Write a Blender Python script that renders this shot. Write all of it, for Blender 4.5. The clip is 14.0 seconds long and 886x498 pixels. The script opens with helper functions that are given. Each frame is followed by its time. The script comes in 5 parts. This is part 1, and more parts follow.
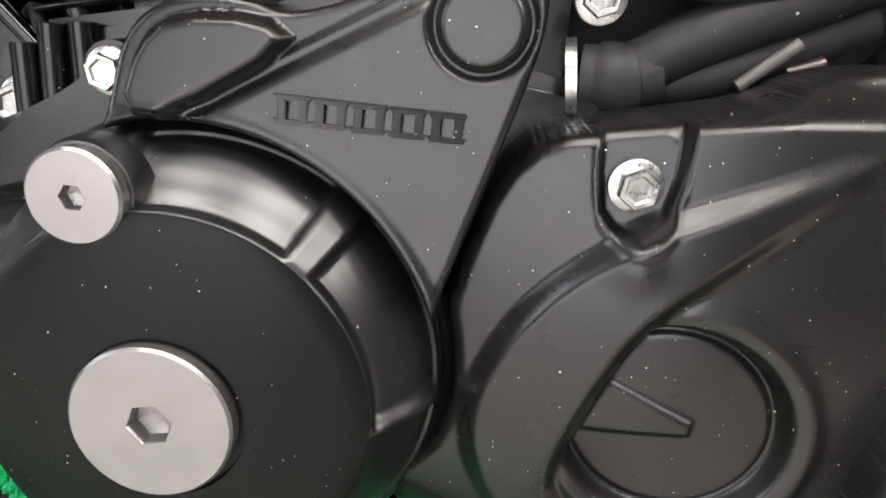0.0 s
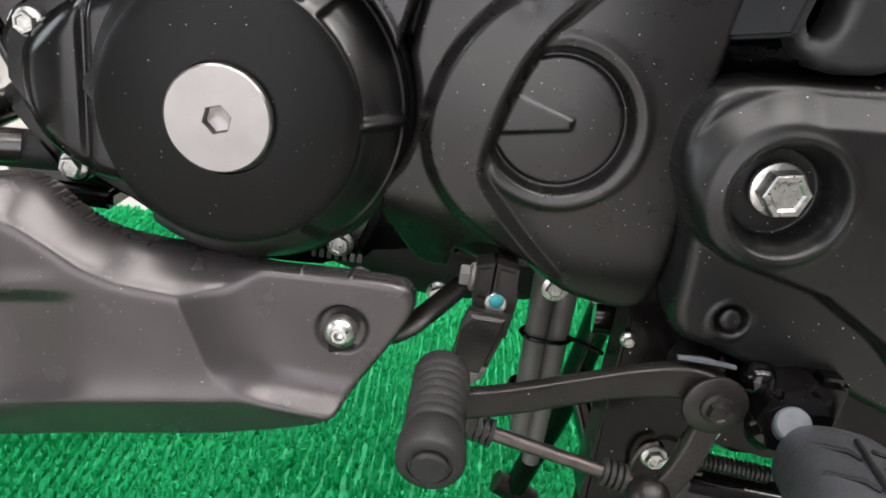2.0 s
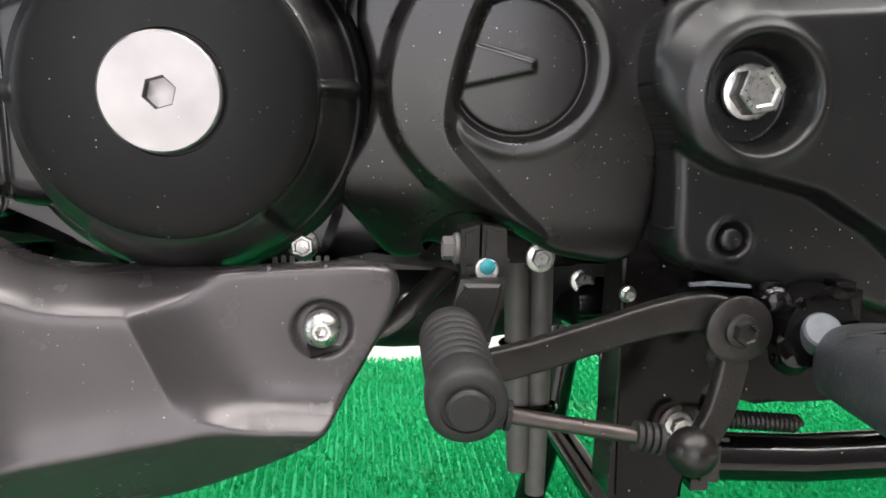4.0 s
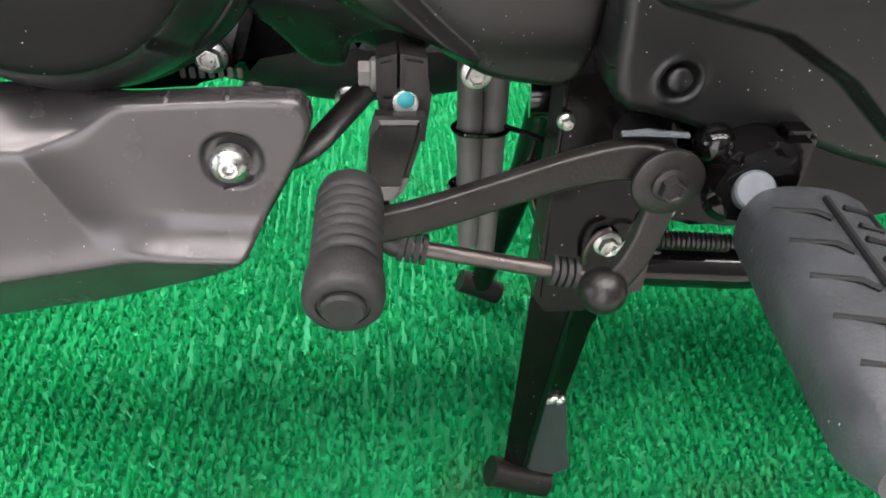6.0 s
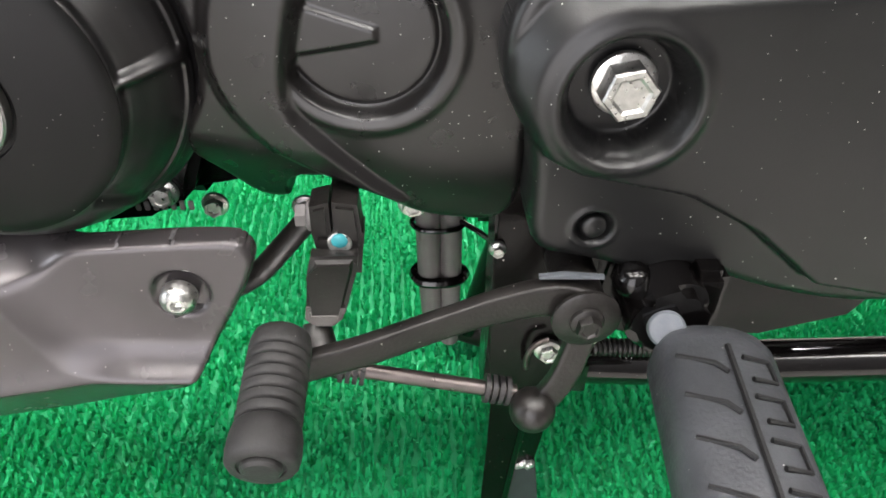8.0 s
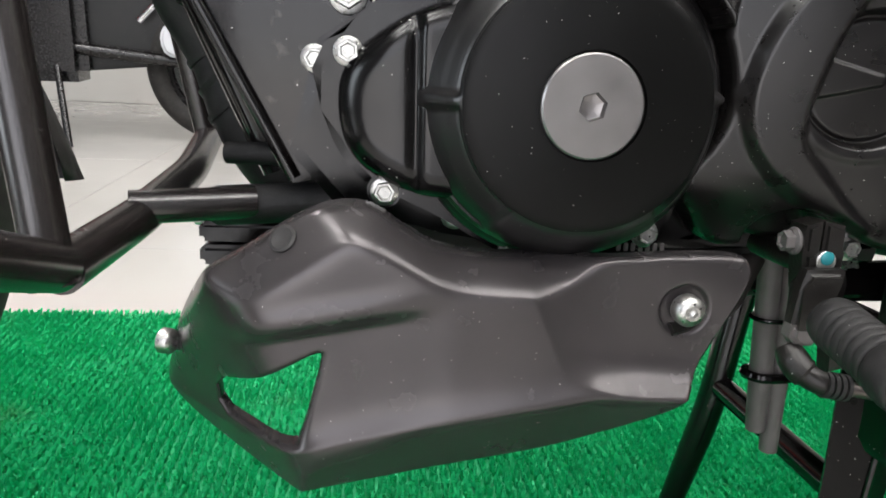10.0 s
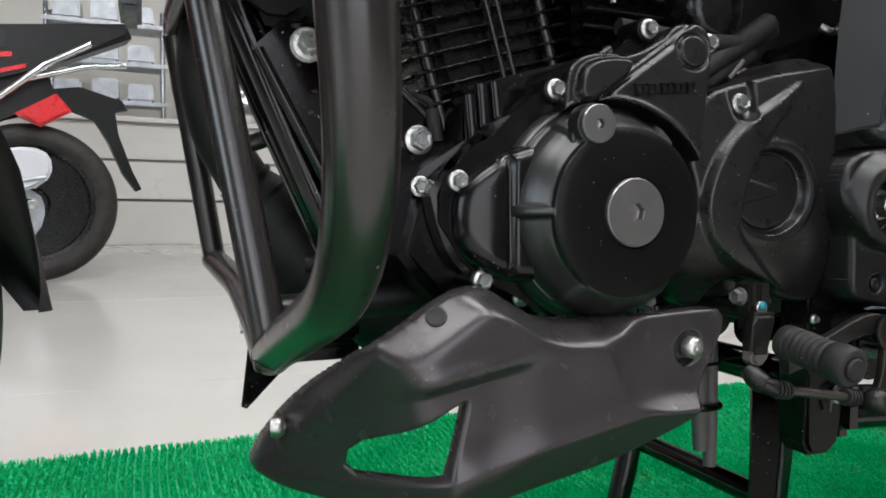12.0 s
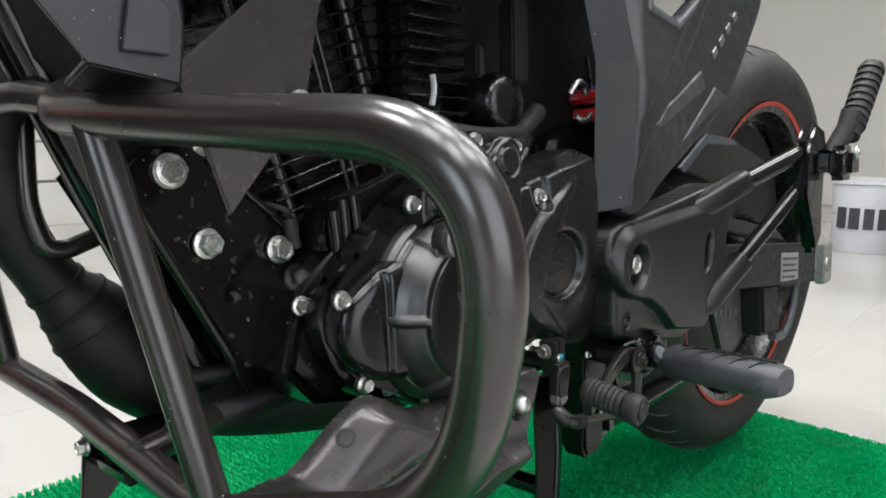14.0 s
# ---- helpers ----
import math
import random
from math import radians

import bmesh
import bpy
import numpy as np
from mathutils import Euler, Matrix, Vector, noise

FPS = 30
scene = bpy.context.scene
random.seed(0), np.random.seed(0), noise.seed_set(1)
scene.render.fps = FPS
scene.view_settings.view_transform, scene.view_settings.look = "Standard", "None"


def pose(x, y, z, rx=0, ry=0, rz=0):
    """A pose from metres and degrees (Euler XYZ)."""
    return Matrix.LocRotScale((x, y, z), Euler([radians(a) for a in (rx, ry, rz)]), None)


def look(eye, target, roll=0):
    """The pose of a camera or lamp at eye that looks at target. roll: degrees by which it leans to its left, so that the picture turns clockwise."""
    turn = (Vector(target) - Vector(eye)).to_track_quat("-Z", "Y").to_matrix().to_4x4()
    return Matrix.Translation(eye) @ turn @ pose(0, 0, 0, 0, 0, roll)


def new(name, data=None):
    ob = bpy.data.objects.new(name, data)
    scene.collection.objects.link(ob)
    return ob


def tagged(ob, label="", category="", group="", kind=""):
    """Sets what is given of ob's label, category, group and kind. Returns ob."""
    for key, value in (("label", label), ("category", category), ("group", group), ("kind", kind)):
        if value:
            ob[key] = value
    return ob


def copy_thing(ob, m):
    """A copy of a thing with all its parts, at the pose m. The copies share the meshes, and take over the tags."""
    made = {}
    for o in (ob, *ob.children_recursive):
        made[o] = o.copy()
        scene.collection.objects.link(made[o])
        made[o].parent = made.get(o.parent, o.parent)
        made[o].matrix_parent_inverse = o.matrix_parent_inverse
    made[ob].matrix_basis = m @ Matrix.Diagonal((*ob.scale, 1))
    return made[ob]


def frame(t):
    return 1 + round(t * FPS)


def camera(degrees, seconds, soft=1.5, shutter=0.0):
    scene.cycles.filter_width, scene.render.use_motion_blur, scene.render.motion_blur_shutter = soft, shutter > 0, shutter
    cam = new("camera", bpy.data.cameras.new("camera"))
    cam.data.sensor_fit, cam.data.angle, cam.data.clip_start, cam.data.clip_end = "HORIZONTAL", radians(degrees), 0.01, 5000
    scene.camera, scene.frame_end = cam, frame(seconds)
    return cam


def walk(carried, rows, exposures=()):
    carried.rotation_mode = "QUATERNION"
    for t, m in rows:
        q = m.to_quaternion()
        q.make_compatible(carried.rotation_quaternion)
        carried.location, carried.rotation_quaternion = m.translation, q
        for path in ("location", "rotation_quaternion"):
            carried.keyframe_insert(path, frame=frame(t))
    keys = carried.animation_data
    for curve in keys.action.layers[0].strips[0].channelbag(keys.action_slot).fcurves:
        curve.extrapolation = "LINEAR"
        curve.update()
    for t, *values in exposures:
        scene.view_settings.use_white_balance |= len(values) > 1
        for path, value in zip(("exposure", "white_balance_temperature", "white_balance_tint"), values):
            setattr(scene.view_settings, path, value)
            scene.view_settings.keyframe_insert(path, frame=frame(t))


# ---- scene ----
cam = camera(64.0, 14.0, 1.7)
PATH = [
    (0, (0.0600, -0.2370, 0.5052), (0.0420, 1.6209, -0.2330), 10.87),
    (0.5, (0.0680, -0.2628, 0.5086), (0.0400, 1.6031, -0.2110), 10.05),
    (1, (0.0760, -0.2961, 0.5043), (0.0560, 1.5537, -0.2555), 9.47),
    (1.5, (0.0789, -0.3201, 0.4895), (0.0436, 1.5199, -0.2933), 8.87),
    (2, (0.0834, -0.3494, 0.4693), (0.1080, 1.4769, -0.3456), 9.35),
    (2.2, (0.0813, -0.3614, 0.4604), (0.1498, 1.4988, -0.2709), 9.73),
    (4.3, (0.0617, -0.3433, 0.3855), (0.3135, 1.5933, -0.0459), 1.57),
    (4.5, (0.0646, -0.3415, 0.3778), (0.2913, 1.5954, -0.0661), 2.16),
    (5, (0.0810, -0.3406, 0.3761), (0.3116, 1.5125, -0.3399), 3.63),
    (5.2, (0.0884, -0.3375, 0.3843), (0.3188, 1.4619, -0.4578), 3.77),
    (5.5, (0.0922, -0.3311, 0.3992), (0.3390, 1.3598, -0.6400), 5.26),
    (6, (0.1035, -0.3118, 0.4517), (0.2700, 1.2183, -0.8254), 3.38),
    (6.2, (0.1191, -0.3016, 0.4670), (0.1884, 1.1905, -0.8630), 2.37),
    (6.5, (0.1194, -0.2928, 0.4732), (0.2299, 1.2035, -0.8492), 3.60),
    (7, (0.1307, -0.2814, 0.4894), (0.2352, 1.1971, -0.8534), 3.17),
    (7.2, (0.1396, -0.2841, 0.4929), (0.1862, 1.1897, -0.8583), 2.18),
    (7.5, (0.1473, -0.2820, 0.5067), (0.2478, 1.1764, -0.8582), 3.83),
    (7.8, (0.1551, -0.2818, 0.5121), (0.1890, 1.1842, -0.8480), 0.28),
    (8, (0.1357, -0.2934, 0.5012), (0.2382, 1.2264, -0.7948), 1.65),
    (8.3, (0.1200, -0.3090, 0.4800), (0.1454, 1.2707, -0.7463), -0.38),
    (8.5, (0.0953, -0.3128, 0.4630), (0.1797, 1.3284, -0.6768), 0.92),
    (9, (0.0455, -0.3278, 0.4318), (0.1062, 1.3829, -0.6027), 2.16),
    (9.2, (0.0147, -0.3361, 0.4174), (0.0974, 1.4242, -0.5284), 2.19),
    (11.3, (-0.1768, -0.4155, 0.4204), (0.3111, 1.5083, 0.1734), 2.83),
    (11.5, (-0.1937, -0.4254, 0.4212), (0.3539, 1.4815, 0.1686), 2.30),
    (12, (-0.2543, -0.4303, 0.4126), (0.5188, 1.4032, 0.2115), 1.77),
    (12.5, (-0.3223, -0.4212, 0.4049), (0.6987, 1.2910, 0.2436), 3.25),
    (13, (-0.3646, -0.4124, 0.4284), (0.8188, 1.1786, 0.1667), 1.34),
    (13.3, (-0.3588, -0.3965, 0.4431), (0.9736, 1.0765, 0.2087), -0.27),
    (13.5, (-0.3632, -0.3804, 0.4731), (1.0526, 1.0070, 0.2073), 0.29),
    (14, (-0.3670, -0.3868, 0.5104), (1.1164, 0.9180, 0.1991), 0.93),
]
EXPOSURES = [(0, 0.34, 6500, 10), (1.0, 0.33, 6500, 10), (1.5, 0.17, 6500, 10), (2, -0.05, 6500, 10), (4.5, 0.18, 6500, 10), (5.5, 0.2, 6500, 10), (6.5, 0.6, 6500, 10), (7.2, 0.53, 6500, 10), (8, 0.45, 6500, 10), (8.5, 0.12, 6500, 10), (9, 0.08, 6500, 10), (11.3, -0.63, 6200, 7), (13, -0.65, 6200, 7), (13.5, -0.22, 6200, 7), (14, -0.33, 6200, 7)]
walk(cam, [(t, look(e, a, r)) for t, e, a, r in PATH], EXPOSURES)

# ---- world and light ----
world = bpy.data.worlds.new("showroom_air")
scene.world = world
world.use_nodes = True
sky = world.node_tree.nodes.new("ShaderNodeTexSky")
sky.sky_type, sky.sun_disc = "NISHITA", False
sky.sun_elevation, sky.sun_rotation = radians(40), radians(200)
back = world.node_tree.nodes["Background"]
world.node_tree.links.new(sky.outputs[0], back.inputs[0])
back.inputs[1].default_value = 0.08
scene.view_settings.exposure = 0.0


def area_lamp(name, m, sx, sy, watts, colour=(1.0, 0.945, 0.965)):
    d = bpy.data.lights.new(name, "AREA")
    d.shape, d.size, d.size_y, d.energy, d.color = "RECTANGLE", sx, sy, watts, colour
    ob = new(name, d)
    ob.matrix_world = m
    return ob


# ---- materials ----
def mat(name, colour, rough=0.5, metal=0.0, spec=0.5, vary=0.15, scale=40, bump=0.0, bump_scale=600,
        dust=0.0, coat=0.0, dust_scale=230, rough_vary=0.1, dust_col=(0.62, 0.60, 0.57, 1), film=0.0, film_scale=22, film_lo=0.42, film_col=(0.16, 0.145, 0.13, 1)):
    m = bpy.data.materials.new(name)
    m.use_nodes = True
    nt = m.node_tree
    N, L = nt.nodes, nt.links
    b = N["Principled BSDF"]
    tc = N.new("ShaderNodeTexCoord")
    n1 = N.new("ShaderNodeTexNoise")
    n1.inputs["Scale"].default_value, n1.inputs["Detail"].default_value = scale, 6
    L.new(tc.outputs["Object"], n1.inputs["Vector"])
    mr = N.new("ShaderNodeMapRange")
    mr.inputs["From Min"].default_value, mr.inputs["From Max"].default_value = 0.3, 0.7
    mr.inputs["To Min"].default_value, mr.inputs["To Max"].default_value = 1 - vary, 1 + vary
    L.new(n1.outputs["Fac"], mr.inputs["Value"])
    mul = N.new("ShaderNodeVectorMath")
    mul.operation = "SCALE"
    mul.inputs[0].default_value = colour
    L.new(mr.outputs[0], mul.inputs["Scale"])
    out = mul.outputs[0]
    r2 = N.new("ShaderNodeMapRange")
    r2.inputs["From Min"].default_value, r2.inputs["From Max"].default_value = 0.3, 0.7
    r2.inputs["To Min"].default_value = max(0.03, rough - rough_vary)
    r2.inputs["To Max"].default_value = min(1, rough + rough_vary)
    n2 = N.new("ShaderNodeTexNoise")
    n2.inputs["Scale"].default_value, n2.inputs["Detail"].default_value = scale * 2.3, 8
    L.new(tc.outputs["Object"], n2.inputs["Vector"])
    L.new(n2.outputs["Fac"], r2.inputs["Value"])
    L.new(r2.outputs[0], b.inputs["Roughness"])
    if film:
        n4 = N.new("ShaderNodeTexNoise")
        n4.inputs["Scale"].default_value, n4.inputs["Detail"].default_value = film_scale, 9
        L.new(tc.outputs["Object"], n4.inputs["Vector"])
        f4 = N.new("ShaderNodeMapRange")
        f4.inputs["From Min"].default_value, f4.inputs["From Max"].default_value = film_lo, 0.75
        f4.inputs["To Max"].default_value = film
        L.new(n4.outputs["Fac"], f4.inputs["Value"])
        mixf = N.new("ShaderNodeMix")
        mixf.data_type = "RGBA"
        L.new(f4.outputs[0], mixf.inputs["Factor"])
        L.new(out, mixf.inputs[6])
        mixf.inputs[7].default_value = film_col
        out = mixf.outputs[2]
    if dust:
        v = N.new("ShaderNodeTexVoronoi")
        v.inputs["Scale"].default_value = dust_scale
        L.new(tc.outputs["Object"], v.inputs["Vector"])
        sep = N.new("ShaderNodeSeparateColor")
        L.new(v.outputs["Color"], sep.inputs[0])
        size = N.new("ShaderNodeMapRange")
        size.inputs["From Min"].default_value, size.inputs["From Max"].default_value = 1 - dust, 1
        size.inputs["To Min"].default_value, size.inputs["To Max"].default_value = 0.02, 0.10
        L.new(sep.outputs[0], size.inputs["Value"])
        lt = N.new("ShaderNodeMath")
        lt.operation = "LESS_THAN"
        L.new(v.outputs["Distance"], lt.inputs[0])
        L.new(size.outputs[0], lt.inputs[1])
        k = N.new("ShaderNodeMath")
        k.operation = "MULTIPLY"
        L.new(lt.outputs[0], k.inputs[0])
        L.new(sep.outputs[1], k.inputs[1])
        mix = N.new("ShaderNodeMix")
        mix.data_type = "RGBA"
        L.new(k.outputs[0], mix.inputs["Factor"])
        L.new(out, mix.inputs[6])
        mix.inputs[7].default_value = dust_col
        out = mix.outputs[2]
    L.new(out, b.inputs["Base Color"])
    b.inputs["Metallic"].default_value = metal
    b.inputs["Specular IOR Level"].default_value = spec
    b.inputs["Coat Weight"].default_value = coat
    if bump:
        n3 = N.new("ShaderNodeTexNoise")
        n3.inputs["Scale"].default_value, n3.inputs["Detail"].default_value = bump_scale, 3
        L.new(tc.outputs["Object"], n3.inputs["Vector"])
        bp = N.new("ShaderNodeBump")
        bp.inputs["Strength"].default_value, bp.inputs["Distance"].default_value = bump, 0.00018 if bump_scale > 1000 else 0.0006 if bump_scale > 140 else 0.002
        L.new(n3.outputs["Fac"], bp.inputs["Height"])
        L.new(bp.outputs[0], b.inputs["Normal"])
    return m


def glow(name, colour, strength):
    m = bpy.data.materials.new(name)
    m.use_nodes = True
    b = m.node_tree.nodes["Principled BSDF"]
    b.inputs["Emission Color"].default_value = (*colour, 1)
    b.inputs["Emission Strength"].default_value = strength
    return m


CAST = mat("black_cast_paint", (0.0030, 0.0028, 0.0029), 0.21, 0, 0.42, 0.25, 30, 0.06, 1400, 0.45, rough_vary=0.06, dust_scale=300)
FACE = mat("matt_black_face", (0.0030, 0.0030, 0.0029), 0.36, 0, 0.16, 0.2, 30, 0.3, 2500, 0.5, dust_scale=380, rough_vary=0.03)
SATIN = mat("satin_black_cover", (0.0055, 0.0049, 0.0047), 0.29, 0, 0.52, 0.2, 35, 0.12, 2200, 0.95, film=0.008, dust_scale=370, rough_vary=0.03)
PLAST = mat("black_grained_plastic", (0.0055, 0.0055, 0.0056), 0.35, 0, 0.42, 0.2, 30, 0.2, 1800, 0.95, film=0.012, dust_scale=330, rough_vary=0.03)
GUARD = mat("charcoal_guard_plastic", (0.062, 0.0565, 0.0575), 0.255, 0.50, 0.55, 0.12, 25, 0.18, 2400, 0.45, film=0.006, dust_scale=380, rough_vary=0.03)
SHELL = mat("semi_gloss_cover_paint", (0.0046, 0.0042, 0.0043), 0.35, 0, 0.95, 0.2, 30, 0.08, 1600, 0.5, rough_vary=0.04, dust_scale=330)
GLOSS = mat("gloss_black_enamel", (0.0032, 0.0027, 0.0027), 0.14, 0, 0.5, 0.3, 30, 0.05, 300, 0.15, rough_vary=0.08)
FRAME = mat("wavy_black_frame_paint", (0.0030, 0.0026, 0.0026), 0.13, 0, 0.38, 0.3, 30, 0.16, 110, 0.30, rough_vary=0.06)
PLATE = mat("scuffed_black_enamel", (0.0036, 0.0026, 0.0024), 0.15, 0, 0.42, 0.3, 30, 0.05, 300, 0.35, rough_vary=0.04, film=0.42, film_scale=90, film_lo=0.60)
DUSTY = mat("dusty_black_frame_paint", (0.0034, 0.0028, 0.0027), 0.22, 0, 0.20, 0.3, 30, 0.10, 300, 0.95, rough_vary=0.06, dust_scale=240)
TUBE = mat("satin_black_tube", (0.015, 0.0118, 0.0112), 0.26, 0.0, 0.85, 0.1, 25, 0.02, 700, 0.15, rough_vary=0.015)
STEEL = mat("zinc_plated_steel", (0.50, 0.50, 0.48), 0.34, 1.0, 0.5, 0.25, 300, 0.2, 900)
ALU = mat("turned_aluminium", (0.27, 0.258, 0.255), 0.36, 0.9, 0.5, 0.06, 60, 0.10, 1500, 0.03, rough_vary=0.05)
RUBBER = mat("black_rubber", (0.016, 0.0152, 0.0152), 0.6, 0, 0.4, 0.2, 60, 0.3, 900, 0.15, film=0.04)
PEGR = mat("grey_black_peg_rubber", (0.038, 0.040, 0.0445), 0.42, 0, 0.5, 0.25, 60, 0.35, 700, 0.25)
HOSE = mat("grey_hose_rubber", (0.10, 0.092, 0.09), 0.5, 0, 0.4, 0.15, 60, 0.15, 700, 0.05)
LEVER = mat("black_lever_paint", (0.013, 0.0115, 0.0105), 0.38, 0.3, 0.5, 0.3, 60, 0.3, 600, 0.25, dust_scale=300)
BRONZE = mat("dull_plated_rod", (0.10, 0.085, 0.08), 0.35, 0.8, 0.5, 0.2, 80, 0.15, 500)
EXH = mat("matt_black_heat_paint", (0.006, 0.006, 0.0062), 0.6, 0, 0.4, 0.3, 40, 0.4, 700, 0.05)
FIN = mat("black_fin_paint", (0.004, 0.0034, 0.0034), 0.24, 0, 0.5, 0.2, 60, 0.15, 500, 0.06)
TYRE = mat("tyre_rubber", (0.020, 0.0185, 0.017), 0.7, 0, 0.35, 0.3, 40, 0.4, 500, 0.03, film=0.03)
PIN = mat("pale_zinc_pin", (0.095, 0.103, 0.115), 0.5, 0.3, 0.4, 0.15, 200, 0.1, 900)
RED = mat("red_paint", (0.55, 0.015, 0.02), 0.3, 0, 0.5, 0.1, 20)
ORANGE = mat("red_orange_rim_tape", (0.36, 0.035, 0.02), 0.5)
BLUE = mat("blue_band", (0.04, 0.07, 0.5), 0.4)
TEAL = mat("teal_paint_mark", (0.02, 0.20, 0.23), 0.35)
ACC = mat("mid_grey_accent", (0.036, 0.038, 0.042), 0.42, 0.1, 0.5, 0.1, 30, 0.15, 1500)
GREYP = mat("light_grey_accent", (0.062, 0.067, 0.075), 0.45, 0.1, 0.5, 0.1, 30, 0.15, 1500)
SIDE = mat("dark_grey_side_panel", (0.013, 0.0135, 0.0145), 0.45, 0, 0.45, 0.15, 30, 0.25, 1600, 0.05)
STICK = mat("printed_label", (0.22, 0.22, 0.22), 0.5)
INK = mat("label_ink", (0.03, 0.03, 0.035), 0.6)
WHITE = mat("white_plastic", (0.50, 0.51, 0.53), 0.35, 0, 0.5, 0.04, 8)
SILVER = mat("silver_cast", (0.42, 0.44, 0.47), 0.38, 0.8, 0.5, 0.25, 15, 0.3, 60)
CHROME = mat("polished_chrome", (0.7, 0.7, 0.72), 0.12, 1.0)
TURF = mat("green_turf_plastic", (0.011, 0.40, 0.146), 0.55, 0, 0.3, 0.2, 90, 0.0, film=0.45, film_scale=9, film_lo=0.60, film_col=(0.16, 0.13, 0.08, 1))
tn = TURF.node_tree
tl, mx_ = tn.nodes.new("ShaderNodeBsdfTranslucent"), tn.nodes.new("ShaderNodeMixShader")
tl.inputs["Color"].default_value = (0.012, 0.50, 0.18, 1)
mx_.inputs[0].default_value = 0.45
tn.links.new(tn.nodes["Principled BSDF"].outputs[0], mx_.inputs[1])
tn.links.new(tl.outputs[0], mx_.inputs[2])
tn.links.new(mx_.outputs[0], tn.nodes["Material Output"].inputs["Surface"])
MATB = mat("green_turf_backing", (0.030, 0.36, 0.15), 0.7, 0, 0.3, 0.2, 60)
TILE = mat("cream_floor_tile", (0.375, 0.362, 0.338), 0.14, 0, 0.5, 0.04, 3, 0, 600, rough_vary=0.04)
GROUT = mat("tile_grout", (0.37, 0.357, 0.333), 0.3)
# Dark colour for unseen walls, cutting bounced light and bright reflections
DARKW = mat("grey_shutter_paint", (0.10, 0.10, 0.105), 0.6, 0, 0.4, 0.06, 3, 0.1, 200)
WALLM = mat("cream_wall_paint", (0.62, 0.605, 0.56), 0.7, 0, 0.4, 0.03, 2, 0.1, 200)
CEILM = mat("grey_ceiling_paint", (0.30, 0.30, 0.30), 0.8, 0, 0.3, 0.03, 2)
STEP = mat("white_step_laminate", (0.53, 0.52, 0.485), 0.35, 0, 0.5, 0.04, 4)
STEPD = mat("step_joint_shadow_gap", (0.22, 0.21, 0.19), 0.7)
LAMPG = glow("lamp_diffuser", (1.0, 0.97, 0.92), 14)

# ---- mesh helpers ----
def mesh_ob(name, verts, faces, material, smooth=True, parent=None, label="", mats=None):
    me = bpy.data.meshes.new(name)
    me.from_pydata([tuple(map(float, v)) for v in verts], [], [tuple(map(int, f)) for f in faces])
    me.materials.append(material)
    if smooth:
        me.polygons.foreach_set("use_smooth", [True] * len(me.polygons))
    me.update()
    ob = new(name, me)
    if parent is not None:
        ob.parent = parent
    if label:
        ob["label"] = label
    return ob


def part(name, bm, material, parent=None, label="", smooth=True, angle=40):
    bmesh.ops.recalc_face_normals(bm, faces=bm.faces)
    me = bpy.data.meshes.new(name)
    for e in bm.edges:
        if len(e.link_faces) == 2 and e.calc_face_angle(0) > radians(angle):
            e.smooth = False
    for f in bm.faces:
        f.smooth = smooth
    bm.to_mesh(me)
    bm.free()
    me.materials.append(material)
    ob = new(name, me)
    if parent is not None:
        ob.parent = parent
    if label:
        ob["label"] = label
    return ob


def twin(ob, m, parent=None):
    """Another object on the same mesh."""
    o = new(ob.name.split(".")[0], ob.data)
    o.parent = parent if parent is not None else ob.parent
    o.matrix_local = m
    if "label" in ob:
        o["label"] = ob["label"]
    return o


def chaikin(poly, times=2):
    p = np.array(poly, float)
    for _ in range(times):
        q = np.roll(p, -1, axis=0)
        p = np.stack([0.75 * p + 0.25 * q, 0.25 * p + 0.75 * q], 1).reshape(-1, 2)
    return p


def sdist(P, poly):
    """Signed distance to a closed polygon, negative inside."""
    P = np.asarray(P, float)
    a = np.asarray(poly, float)
    b = np.roll(a, -1, axis=0)
    best = np.full(len(P), 1e9)
    inside = np.zeros(len(P), bool)
    for (ax, az), (bx, bz) in zip(a, b):
        dx, dz = bx - ax, bz - az
        k = np.clip(((P[:, 0] - ax) * dx + (P[:, 1] - az) * dz) / (dx * dx + dz * dz + 1e-15), 0, 1)
        best = np.minimum(best, np.hypot(P[:, 0] - ax - k * dx, P[:, 1] - az - k * dz))
        hit = (az > P[:, 1]) != (bz > P[:, 1])
        with np.errstate(divide="ignore", invalid="ignore"):
            xs = ax + (P[:, 1] - az) * dx / (dz if dz else 1e-12)
        inside ^= hit & (P[:, 0] < xs)
    return np.where(inside, -best, best)


def step01(a, b, x):
    k = np.clip((x - a) / (b - a), 0, 1)
    return k * k * (3 - 2 * k)


def segd(P, a, b):
    """Distance to a segment."""
    a, b = np.array(a, float), np.array(b, float)
    d = b - a
    k = np.clip(((P - a) @ d) / (d @ d), 0, 1)
    return np.linalg.norm(P - a - k[:, None] * d, axis=1)


def relief(name, outline, height, back, material, parent=None, label="", step=0.0011, rnd=0.003, holes=(), cuts=2):
    """A moulded cover: an outline in x and z, its outer face at y = height(points), edges rolled over, sides back to y = back."""
    poly = chaikin(outline, cuts)
    hol = [chaikin(h, 1) for h in holes]
    lo, hi = poly.min(0) - 2 * step, poly.max(0) + 2 * step
    nx, nz = int((hi[0] - lo[0]) / step) + 1, int((hi[1] - lo[1]) / step) + 1
    gx, gz = np.meshgrid(lo[0] + step * np.arange(nx), lo[1] + step * np.arange(nz), indexing="ij")
    P = np.stack([gx.ravel(), gz.ravel()], 1)

    def field(Q):
        d = sdist(Q, poly)
        for h in hol:
            d = np.maximum(d, -sdist(Q, h))
        return d
    d = field(P)
    e = 1e-5
